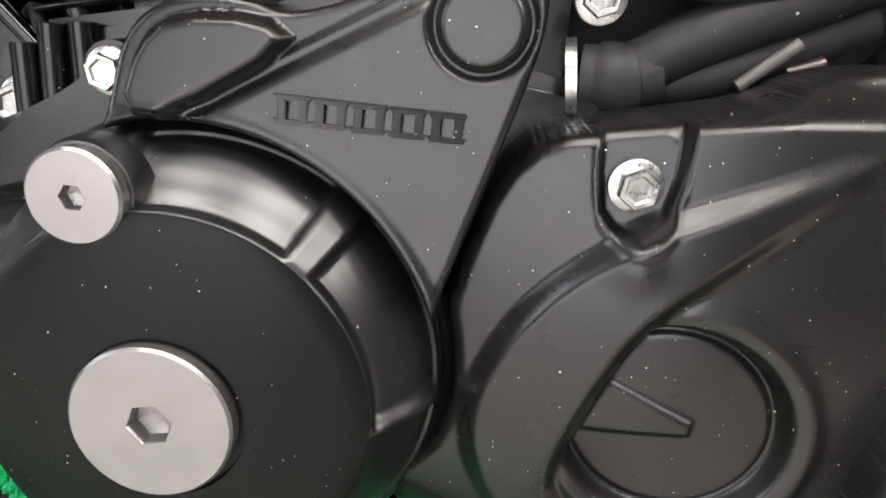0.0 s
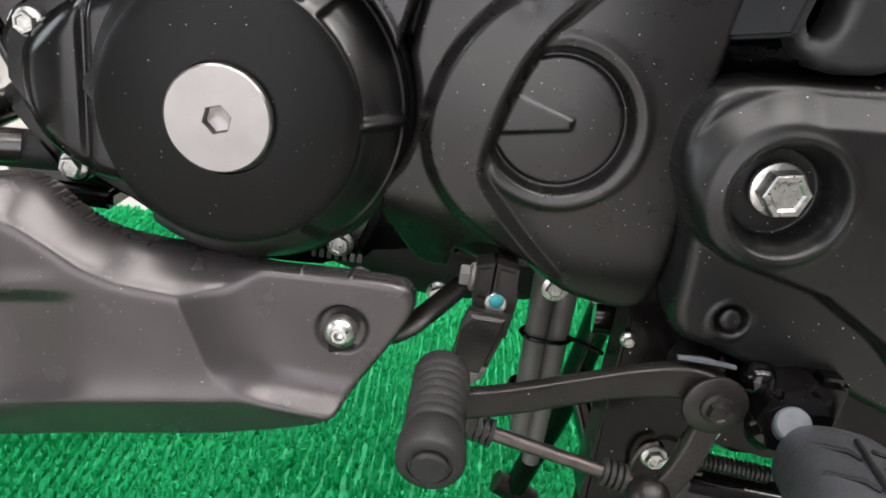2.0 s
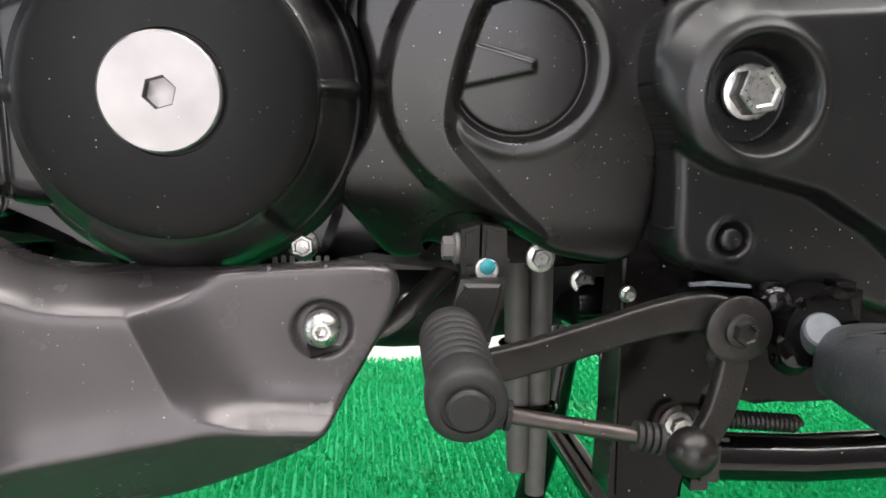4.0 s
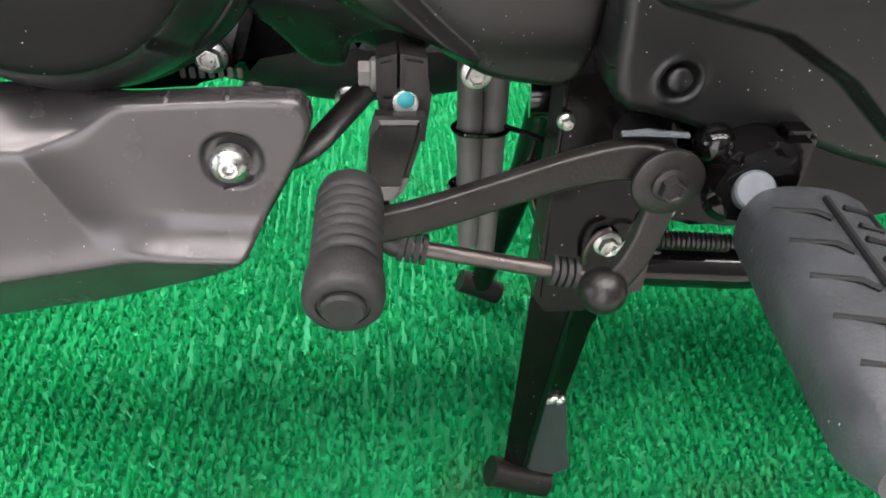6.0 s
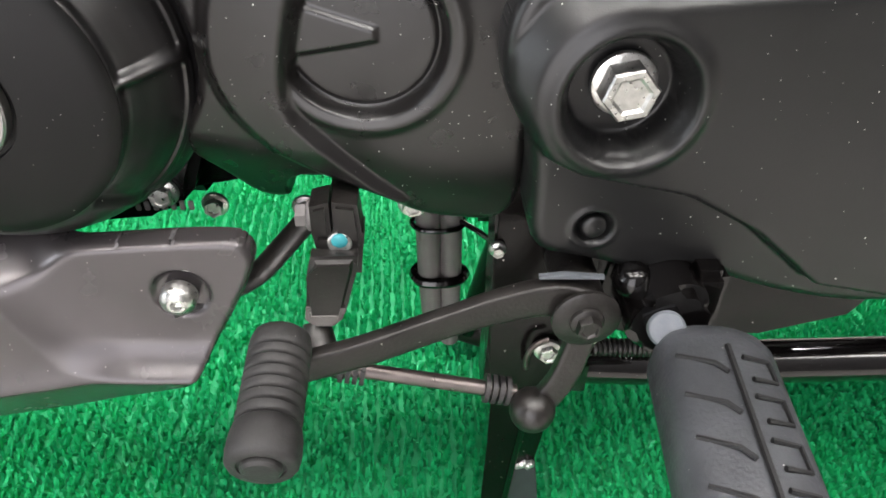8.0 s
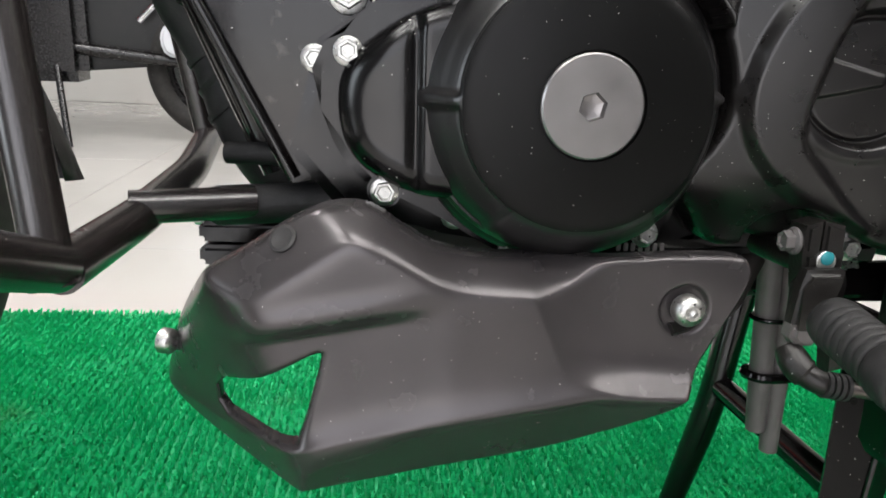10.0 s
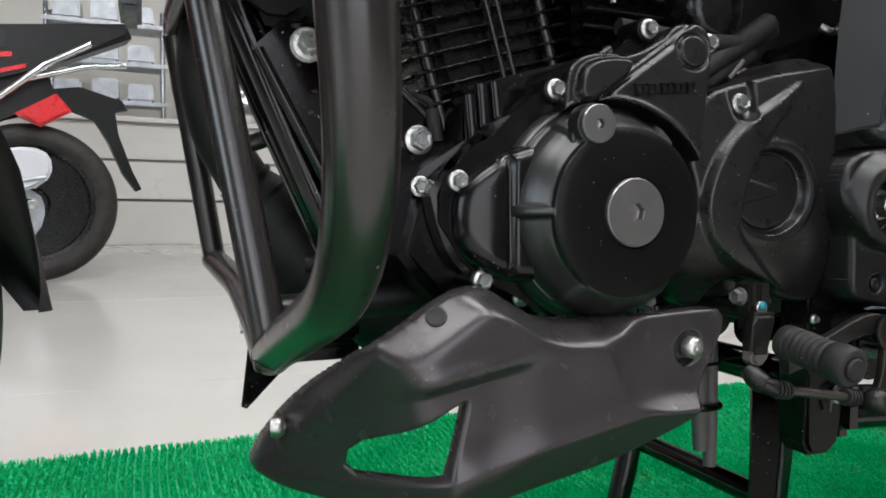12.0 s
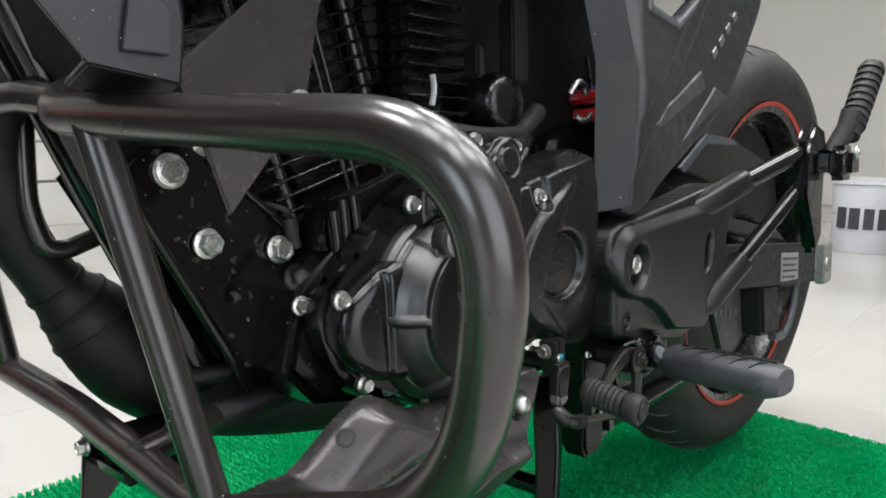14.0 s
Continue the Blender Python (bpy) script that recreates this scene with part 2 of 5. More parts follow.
    near = np.abs(d) < 1.5 * step
    Q = P[near]
    for _ in range(2):
        dq = field(Q)
        g = np.stack([(field(Q + (e, 0)) - dq) / e, (field(Q + (0, e)) - dq) / e], 1)
        g /= np.maximum(np.linalg.norm(g, axis=1), 1e-6)[:, None]
        move = (dq > -0.35 * step)
        Q = np.where(move[:, None], Q - g * dq[:, None], Q)
    P[near] = Q
    keep = d < 0.75 * step
    d = field(P)
    depth = np.clip(-d, 0, rnd)
    roll = rnd - np.sqrt(np.maximum(rnd * rnd - (rnd - depth) ** 2, 0))
    Y = height(P) + roll
    idx = np.arange(nx * nz).reshape(nx, nz)
    q = np.stack([idx[:-1, :-1], idx[1:, :-1], idx[1:, 1:], idx[:-1, 1:]], -1).reshape(-1, 4)
    q = q[keep[q].all(1)]
    used = np.unique(q)
    remap = np.full(nx * nz, -1)
    remap[used] = np.arange(len(used))
    q = remap[q]
    V = np.stack([P[used, 0], Y[used], P[used, 1]], 1)
    e1 = np.concatenate([q[:, [0, 1]], q[:, [1, 2]], q[:, [2, 3]], q[:, [3, 0]]])
    key = np.sort(e1, 1)
    _, inv, cnt = np.unique(key[:, 0].astype(np.int64) * len(V) + key[:, 1], return_inverse=True, return_counts=True)
    border = e1[cnt[inv] == 1]
    bv = np.unique(border)
    bmap = {int(v): len(V) + i for i, v in enumerate(bv)}
    S = V[bv].copy()
    S[:, 1] = back(S[:, [0, 2]]) if callable(back) else back
    V = np.concatenate([V, S])
    faces = [tuple(f) for f in q] + [(int(b), int(a), bmap[int(a)], bmap[int(b)]) for a, b in border]
    return mesh_ob(name, V, faces, material, True, parent, label)


def sweep(bm, pts, r, segs=18, bend=0.0, caps=True, flat=1.0, steps=7, square=1.0):
    """A tube along a line of points, its corners bent with the given radius; r may be a list, one for each point."""
    P = [Vector(p) for p in pts]
    R = list(r) if isinstance(r, (list, tuple)) else [r] * len(P)
    line, rad = [P[0]], [R[0]]
    for i in range(1, len(P) - 1):
        a, c, b = P[i - 1], P[i], P[i + 1]
        u, w = (a - c), (b - c)
        k = min(bend, u.length * 0.48, w.length * 0.48)
        if k < 1e-5:
            line.append(c), rad.append(R[i])
            continue
        s, e = c + u.normalized() * k, c + w.normalized() * k
        for j in range(steps + 1):
            t = j / steps
            line.append((1 - t) ** 2 * s + 2 * t * (1 - t) * c + t * t * e), rad.append(R[i])
    line.append(P[-1]), rad.append(R[-1])
    rings, prev = [], None
    for i, p in enumerate(line):
        d = (line[min(i + 1, len(line) - 1)] - line[max(i - 1, 0)]).normalized()
        if prev is None:
            ref = Vector((0, 0, 1)) if abs(d.z) < 0.9 else Vector((1, 0, 0))
            n = d.cross(ref).normalized()
        else:
            n = (prev - d * prev.dot(d)).normalized()
        prev = n
        m = d.cross(n)
        rings.append([bm.verts.new(p + rad[i] * (math.copysign(abs(math.cos(a)) ** square, math.cos(a)) * n + flat * math.copysign(abs(math.sin(a)) ** square, math.sin(a)) * m))
                      for a in (2 * math.pi * j / segs for j in range(segs))])
    for a, b in zip(rings, rings[1:]):
        for j in range(segs):
            bm.faces.new((a[j], a[(j + 1) % segs], b[(j + 1) % segs], b[j]))
    if caps:
        bm.faces.new(rings[0][::-1]), bm.faces.new(rings[-1])
    return bm


def smooth_line(pts, n=6):
    """A Catmull-Rom line through the points."""
    P = [Vector(p) for p in pts]
    P = [2 * P[0] - P[1]] + P + [2 * P[-1] - P[-2]]
    out = []
    for i in range(1, len(P) - 2):
        for j in range(n):
            t = j / n
            a, b, c, d = P[i - 1:i + 3]
            out.append(0.5 * (2 * b + (c - a) * t + (2 * a - 5 * b + 4 * c - d) * t * t + (3 * b - a - 3 * c + d) * t ** 3))
    return out + [P[-2]]


def lathe(bm, prof, m=Matrix(), segs=40, close=True):
    """Turn a profile of (radius, height) round the z axis of m."""
    rings = []
    for r, h in prof:
        if r < 1e-6:
            rings.append([bm.verts.new(m @ Vector((0, 0, h)))])
        else:
            rings.append([bm.verts.new(m @ Vector((r * math.cos(a), r * math.sin(a), h))) for a in
                          (2 * math.pi * j / segs for j in range(segs))])
    for a, b in zip(rings, rings[1:]):
        for j in range(segs):
            k = (j + 1) % segs
            f = [a[j % len(a)], a[k % len(a)], b[k % len(b)], b[j % len(b)]]
            f = list(dict.fromkeys(f))
            if len(f) > 2:
                bm.faces.new(f)
    return bm


def out_m(x, y, z, turn=0.0):
    """A frame at a place, its z axis pointing out of the bike's near side (-y)."""
    return Matrix.Translation((x, y, z)) @ Matrix.Rotation(radians(90), 4, "X") @ Matrix.Rotation(turn, 4, "Z")


def prism(bm, outline, y0, y1, bevel=0.002, cuts=0, segs=2):
    p = chaikin(outline, cuts) if cuts else np.array(outline, float)
    a = [bm.verts.new((x, y0, z)) for x, z in p]
    b = [bm.verts.new((x, y1, z)) for x, z in p]
    n = len(p)
    fs = [bm.faces.new(a), bm.faces.new(b[::-1])]
    for i in range(n):
        fs.append(bm.faces.new((a[i], b[i], b[(i + 1) % n], a[(i + 1) % n])))
    if bevel:
        es = [e for e in bm.edges if e.verts[0] in set(a + b) and e.verts[1] in set(a + b)]
        es = [e for e in es if abs(e.verts[0].co.y - e.verts[1].co.y) < 1e-9]
        bmesh.ops.bevel(bm, geom=es, offset=bevel, segments=segs, affect="EDGES", clamp_overlap=True)
    return bm


def block(bm, lo, hi, bevel=0.003, m=Matrix(), segs=2):
    r = bmesh.ops.create_cube(bm, size=1)
    c, s = (Vector(lo) + Vector(hi)) / 2, Vector(hi) - Vector(lo)
    for v in r["verts"]:
        v.co = m @ (Vector((v.co.x * s.x, v.co.y * s.y, v.co.z * s.z)) + c)
    if bevel:
        es = list({e for v in r["verts"] for e in v.link_edges})
        bmesh.ops.bevel(bm, geom=es, offset=bevel, segments=segs, affect="EDGES", clamp_overlap=True)
    return bm


def hex_head(bm, m, af, flange, h, washer=0.0):
    """A flange bolt's head: washer face, six flats with a chamfer and a shallow dished top."""
    if washer:
        lathe(bm, [(0, -0.0012), (washer, -0.0012), (washer, 0), (flange * 0.5, 0)], m, 28)
    lathe(bm, [(0, -0.0002), (flange, -0.0002), (flange, 0.0008), (flange * 0.97, 0.0014), (af * 0.56, 0.0022), (0, 0.0022)], m, 28)
    c = af / math.sqrt(3)
    ring = []
    for r, z in ((c, 0.0018), (c, h - 0.0006), (c * 0.93, h), (c * 0.72, h), (c * 0.6, h - 0.0008)):
        ring.append([bm.verts.new(m @ Vector((r * math.cos(a), r * math.sin(a), z))) for a in
                     (math.pi / 3 * j for j in range(6))])
    for a, b in zip(ring, ring[1:]):
        for j in range(6):
            bm.faces.new((a[j], a[(j + 1) % 6], b[(j + 1) % 6], b[j]))
    bm.faces.new(ring[-1])
    return bm


def socket_cap(bm, m, r, hexr, h, depth=0.004):
    """A round screw cap with a hexagon socket."""
    segs = 48
    lathe(bm, [(r * 0.98, -h), (r, -h), (r, -0.0007), (r - 0.0007, 0)], m, segs)

    def hexp(a, k=1.0):
        q = (a % (math.pi / 3)) - math.pi / 6
        rr = hexr * math.cos(math.pi / 6) / math.cos(q)
        return rr * k
    rings = []
    for fn, z in ((lambda a: r - 0.0007, 0), (lambda a: r * 0.7, 0), (lambda a: hexp(a, 1.08), 0), (lambda a: hexp(a), -0.0006),
                  (lambda a: hexp(a), -depth), (lambda a: hexp(a, 0.5), -depth - 0.0006)):
        rings.append([bm.verts.new(m @ Vector((fn(a) * math.cos(a), fn(a) * math.sin(a), z))) for a in
                      (2 * math.pi * j / segs for j in range(segs))])
    for a, b in zip(rings, rings[1:]):
        for j in range(segs):
            bm.faces.new((a[j], a[(j + 1) % segs], b[(j + 1) % segs], b[j]))
    bm.faces.new(rings[-1])
    bmesh.ops.remove_doubles(bm, verts=bm.verts, dist=1e-6)
    return bm


B = bmesh.new

# ---- the room ----
FLOOR = -0.014


def setting(ob, label, category):
    return tagged(ob, label, category, kind="structure")


floor = setting(part("floor", block(B(), (-4.2, -4.2, -0.16), (6.7, 5.2, FLOOR - 0.0012), 0), GROUT), "cream tiled showroom floor with fine pale joints", "floor")
walls = []
for nm, lo, hi in (("wall_north", (-4.2, 5.0, FLOOR), (6.7, 5.2, 3.2)), 
                   ("wall_east", (6.5, -4.0, FLOOR), (6.7, 5.0, 3.2))):
    walls.append(setting(part(nm, block(B(), lo, hi, 0), WALLM, smooth=False), "plain cream painted showroom wall", "wall"))
# Unseen dark wall, brought close so the black covers reflect less light
bm = B()
for lo, hi in (((-4.0, -2.1, 2.2), (6.5, -1.9, 3.2)), ((-4.0, -2.1, FLOOR), (-1.5, -1.9, 2.2)),
               ((0.2, -2.1, FLOOR), (6.5, -1.9, 2.2))):
    block(bm, lo, hi, 0)
setting(part("wall_south", bm, DARKW, smooth=False), "unseen dark wall set close to darken reflections, with a glazed shop door", "wall")
# Ceiling out of view; its grey is chosen to lessen bounced light
setting(part("ceiling", block(B(), (-4.2, -4.2, 3.2), (6.7, 5.2, 3.3), 0), CEILM, smooth=False), "plain unseen ceiling, grey to cut bounced light", "ceiling")
win = new("window_1")
setting(win, "wide glazed shop door with slim frame", "window")
for x in (-1.5, 0.16):
    part("mullion", block(B(), (x, -2.04, FLOOR), (x + 0.04, -1.96, 2.2), 0.004), STEEL, win, smooth=False)

# Unseen side wall, kept dark to cut the light bounced round the room
bm = B()
for lo, hi in (((-4.2, -4.0, FLOOR), (-4.0, -2.2, 3.2)), ((-4.2, -0.4, FLOOR), (-4.0, 5.0, 3.2)), ((-4.2, -2.2, 2.3), (-4.0, -0.4, 3.2)), ((-4.2, -2.2, FLOOR), (-4.0, -0.4, 0.3))):
    block(bm, lo, hi, 0)
setting(part("wall_west", bm, DARKW, smooth=False), "unseen room wall, dark to cut bounced light, with a side window", "wall")
win2 = new("window_2")
setting(win2, "tall side window with slim frame", "window")
for y in (-2.2, -0.44):
    part("mullion", block(B(), (-4.14, y, 0.3), (-4.06, y + 0.04, 2.3), 0.004), STEEL, win2, smooth=False)

# tiles
tile_me = None
for i in range(-4, 7):
    for j in range(-4, 6):
        x0, y0 = i * 1.0 + 0.2, j * 1.0 + 0.05
        if tile_me is None:
            t0 = part("tile", block(B(), (0.0006, 0.0006, -0.006), (0.9994, 0.9994, 0.0), 0.0006, segs=1), TILE, floor)
            tile_me = t0.data
            t0.location = (x0, y0, FLOOR)
        elif x0 < 5.6:
            o = new("tile", tile_me)
            o.parent, o.location = floor, (x0, y0, FLOOR)

# stepped display platform along the far wall
plat = tagged(new("display_platform"), "long white laminate display platform with joint lines", "display platform")
for k, (z0, z1, yy) in enumerate(((FLOOR, 0.225, 3.86), (0.24, 0.445, 3.865), (0.46, 0.66, 3.87))):
    part("front_panel", block(B(), (-3.9, yy, z0), (2.6, yy + 0.03, z1), 0.003), STEP, plat)
part("core", block(B(), (-3.88, 3.885, FLOOR), (2.58, 4.99, 0.655), 0.0), STEPD, plat)
part("deck", block(B(), (-3.92, 3.84, 0.661), (2.62, 4.99, 0.69), 0.004), STEP, plat)

# ceiling lamps
lamp0 = tagged(new("ceiling_light"), "square white recessed ceiling light panel, lit", "ceiling light", "ceiling lights")
part("frame", block(B(), (-0.31, -0.31, -0.02), (0.31, 0.31, 0.0), 0.003), CEILM, lamp0)
part("diffuser", block(B(), (-0.29, -0.29, -0.023), (0.29, 0.29, -0.0205), 0.0), LAMPG, lamp0)
LAMPS = ((-1.6, 0.8), (0.1, 0.8), (1.8, 0.8), (-1.6, 3.2), (0.6, 3.2), (3.6, -0.4), (3.6, 2.6))
for k, (lx, ly) in enumerate(LAMPS):
    if k:
        copy_thing(lamp0, pose(lx, ly, 3.198))
    area_lamp("lamp_light", pose(lx, ly, 3.17), 0.56, 0.56, 58 if k < 3 else 8)
lamp0.location = (*LAMPS[0], 3.198)
area_lamp("window_daylight", pose(-0.65, -1.95, 1.09, 90, 0, 0), 1.6, 2.1, 35, (1.0, 0.96, 1.0))
area_lamp("entrance_daylight", pose(-3.97, -1.3, 1.3, 90, 0, -90), 1.7, 2.0, 65, (0.90, 0.95, 1.0))

strip0 = tagged(new("strip_light"), "long white ceiling strip light, lit", "ceiling light", "ceiling strip lights")
part("frame", block(B(), (-0.62, -0.32, -0.02), (0.62, 0.32, 0.0), 0.003), CEILM, strip0)
part("diffuser", block(B(), (-0.6, -0.3, -0.023), (0.6, 0.3, -0.0205), 0.0), LAMPG, strip0)
STRIPS = ((-1.3, -0.35), (0.5, -0.35), (2.3, -0.35), (-1.3, -1.5), (0.5, -1.5), (2.3, -1.5))
for k, (lx, ly) in enumerate(STRIPS):
    if k:
        copy_thing(strip0, pose(lx, ly, 3.198))
    area_lamp("strip_glow", pose(lx, ly, 3.17), 1.18, 0.58, 6)
strip0.location = (*STRIPS[0], 3.198)

spot0 = tagged(new("downlight"), "small round recessed ceiling downlight, lit", "downlight", "ceiling downlights")
part("bezel", lathe(B(), [(0.075, -0.012), (0.095, -0.010), (0.1, 0.0), (0.075, 0.0)], Matrix(), 40), CEILM, spot0)
part("lens", lathe(B(), [(0, -0.006), (0.074, -0.006), (0.074, 0)], Matrix(), 40), LAMPG, spot0)
SPOTS = ((-1.5, -1.2), (-0.6, -1.2), (0.3, -1.2), (1.2, -1.2))
for k, (lx, ly) in enumerate(SPOTS):
    if k:
        copy_thing(spot0, pose(lx, ly, 3.198))
    dl = area_lamp("downlight_beam", pose(lx, ly, 3.18), 0.14, 0.14, 7)
    dl.data.shape = "DISK"
spot0.location = (*SPOTS[0], 3.198)

# ---- green turf mat ----
turf = tagged(new("turf_mat"), "bright green plastic grass mat with combed rows", "mat")
X0, X1, Y0, Y1 = -0.95, 1.02, -0.38, 0.685
part("backing", block(B(), (X0, Y0, FLOOR + 0.0005), (X1, Y1, -0.0095), 0.001), MATB, turf)
rng = np.random.default_rng(3)
px_, py_ = 0.0105, 0.0062
nx, ny = int((X1 + 0.8) / px_), int((Y1 - Y0 - 0.004) / py_)
gx, gy = np.meshgrid(X1 - 0.004 - px_ * np.arange(nx), Y1 - 0.003 - py_ * np.arange(ny), indexing="ij")
base = np.stack([gx.ravel(), gy.ravel()], 1)
base[:, 0] += 0.0016 * np.sin(base[:, 1] * 9) + 0.0007 * np.sin(base[:, 1] * 31 + base[:, 0] * 4)
wear = 0.5 + 0.5 * np.sin(base[:, 0] * 11 + 1.2 * np.sin(base[:, 1] * 8)) * np.sin(base[:, 1] * 9 + 0.6)
base += rng.normal(0, 1.0, base.shape) * (0.0003 + 0.0012 * wear * np.clip((0.45 - base[:, 1]) * 3, 0.25, 1))[:, None]
worn = 0.5 + 0.5 * np.sin(base[:, 0] * 23 + 1.7 * np.sin(base[:, 1] * 17)) * np.sin(base[:, 1] * 19 + 1.3)
V, Fc = [], []
NB = 10
for k in range(NB):
    n = len(base)
    ang = rng.uniform(0, 2 * math.pi, n)
    lean = rng.normal(0.0042, 0.0013, n) * (0.7 + 0.8 * worn)
    h = rng.normal(0.0082, 0.0008, n) * (1.05 - 0.22 * worn)
    ca = ang + rng.normal(0, 0.5, n)
    wx, wy = -np.sin(ca) * 0.0014, np.cos(ca) * 0.0014
    ox, oy = base[:, 0] + (0.0023 + 0.0008 * worn) * np.cos(ang), base[:, 1] + 0.0030 * np.sin(ang)
    z0 = np.full(n, -0.0098)
    tx, ty = ox + 0.30 * lean * np.cos(ang), oy + lean * np.sin(ang)
    mx, my = ox + 0.1 * lean * np.cos(ang), oy + 0.3 * lean * np.sin(ang)
    V.append(np.stack([np.stack([ox - wx, oy - wy, z0], 1), np.stack([ox + wx, oy + wy, z0], 1),
                       np.stack([mx - wx, my - wy, z0 + 0.62 * h], 1), np.stack([mx + wx, my + wy, z0 + 0.62 * h], 1),
                       np.stack([tx - 0.6 * wx, ty - 0.6 * wy, z0 + h], 1), np.stack([tx + 0.6 * wx, ty + 0.6 * wy, z0 + h], 1)], 1).reshape(-1, 3))
V = np.concatenate(V)
nb = len(V) // 6
i0 = 6 * np.arange(nb)
Fc = np.concatenate([np.stack([i0, i0 + 1, i0 + 3, i0 + 2], 1), np.stack([i0 + 2, i0 + 3, i0 + 5, i0 + 4], 1)])
me = bpy.data.meshes.new("turf")
me.vertices.add(len(V)), me.loops.add(Fc.size), me.polygons.add(len(Fc))
me.vertices.foreach_set("co", V.ravel())
me.loops.foreach_set("vertex_index", Fc.ravel())
me.polygons.foreach_set("loop_start", np.arange(0, Fc.size, 4))
me.materials.append(TURF)
me.update(calc_edges=True)
bl = new("turf", me)
bl.parent = turf
tagged(bl, "green plastic grass blades in rows", kind="stuff")

# ---- the motorcycle ----
bike = new("motorcycle")
tagged(bike, "black commuter motorcycle on its centre stand on green turf", "motorcycle")
bike.matrix_world = Matrix.Translation((0, 0.06, 0)) @ Matrix.Rotation(radians(-3.0), 4, "X") @ Matrix.Translation((0, -0.06, 0))
CY = 0.02

# crankcase
bm = B()
prism(bm, [(-0.118, 0.36), (-0.095, 0.334), (-0.05, 0.325), (0.0, 0.318), (0.05, 0.314), (0.066, 0.332), (0.078, 0.322), (0.094, 0.324), (0.104, 0.338), (0.2, 0.33),
           (0.215, 0.40), (0.2, 0.455), (0.13, 0.47), (0.06, 0.478), (-0.02, 0.455), (-0.075, 0.43), (-0.105, 0.41)], -0.062, 0.115, 0.006)
prism(bm, [(0.06, 0.40), (0.064, 0.322), (0.10, 0.315), (0.19, 0.315), (0.2, 0.40)], -0.040, 0.11, 0.004)
prism(bm, [(-0.02, 0.345), (0.02, 0.318), (0.06, 0.300), (0.12, 0.300), (0.19, 0.302), (0.2, 0.34)], 0.02, 0.10, 0.006)
case = part("crankcase", bm, CAST, bike, "black painted cast crankcase")
bm = B()
prism(bm, [(-0.108, 0.405), (-0.1, 0.372), (-0.088, 0.352), (-0.072, 0.346), (-0.05, 0.336), (-0.03, 0.324), (-0.015, 0.317), (0.03, 0.318), (0.05, 0.322), (0.06, 0.35),
           (0.06, 0.42), (0.05, 0.47), (0.035, 0.507), (0.02, 0.49), (-0.005, 0.475), (-0.034, 0.462), (-0.052, 0.446), (-0.072, 0.436), (-0.078, 0.418)], -0.082, -0.06, 0.004, 1)
part("joint_flange", bm, CAST, case)

# alternator cover: a turned shell with sunk pads
SX, SZ = 0.001, 0.387
na, prof = 300, [(0.068, -0.070), (0.068, -0.083), (0.0672, -0.0865), (0.066, -0.0885), (0.0645, -0.0900), (0.0640, -0.0925), (0.0635, -0.096), (0.0620, -0.1005),
                 (0.0600, -0.1045), (0.0575, -0.1083), (0.0550, -0.1115), (0.0530, -0.1143), (0.0515, -0.1162), (0.0500, -0.1176), (0.0480, -0.1188), (0.0460, -0.1194), (0.0440, -0.1195)]
fine = []
for (r0, d0), (r1, d1) in zip(prof, prof[1:]):
    fine += [(r0 + (r1 - r0) * k / 4, d0 + (d1 - d0) * k / 4) for k in range(4)]
fine.append(prof[-1])
th = np.linspace(0, 2 * math.pi, na, endpoint=False)
deg = np.degrees(th)
rows_ = []
for r, d in fine:
    sink = np.zeros(na)
    for a0, a1 in ((62, 108), (6, 53), (-52, 2), (128, 177), (183, 236)):
        u = (deg - a0 + 180) % 360 - 180
        w = (a1 - deg + 180) % 360 - 180
        sink = np.maximum(sink, np.clip(np.minimum(u, w) / 2.0 + 0.5, 0, 1))
    band = np.clip((r - 0.0490) / 0.0014, 0, 1) * np.clip((0.0642 - r) / 0.0012, 0, 1)
    rows_.append(np.stack([SX + (r - 0.0012 * sink * band) * np.cos(th), d + 0.0040 * sink * band, SZ + (r - 0.0012 * sink * band) * np.sin(th)], 1))
V = np.concatenate(rows_)
nr = len(fine)
faces = [(i * na + j, (i + 1) * na + j, (i + 1) * na + (j + 1) % na, i * na + (j + 1) % na) for i in range(nr - 1) for j in range(na)]
alt = mesh_ob("alternator_cover", V, faces, SHELL, True, bike, "round gloss black alternator cover with sunk pads")
bm = lathe(B(), [(0.0490, 0.1178), (0.0487, 0.1187), (0.0470, 0.1196), (0.0437, 0.1202), (0.038, 0.1211), (0.022, 0.1232), (0.0206, 0.1232), (0.0203, 0.1215), (0, 0.1215)], out_m(SX, 0, SZ), 96)
part("face_disc", bm, FACE, alt, "matt black round face")
part("inspection_cap", socket_cap(B(), out_m(0.0, -0.1262, 0.387, 0.3), 0.0195, 0.0052, 0.006), ALU, alt, "turned aluminium screw cap with hex socket")
bm = lathe(B(), [(0.0125, -0.012), (0.0122, -0.0045), (0.0116, -0.0030), (0.0105, -0.0028), (0.0103, -0.004), (0, -0.004)], out_m(-0.022, -0.119, 0.436), 40)
lathe(bm, [(0.0132, -0.030), (0.0128, -0.0035), (0.0118, -0.0022), (0, -0.0022)], out_m(-0.0212, -0.1135, 0.4290), 40)
boss = part("timing_boss", bm, SHELL, alt)
part("timing_cap", socket_cap(B(), out_m(-0.022, -0.1205, 0.436, 0.1), 0.0110, 0.0029, 0.004, 0.003), ALU, boss, "small aluminium timing cap")
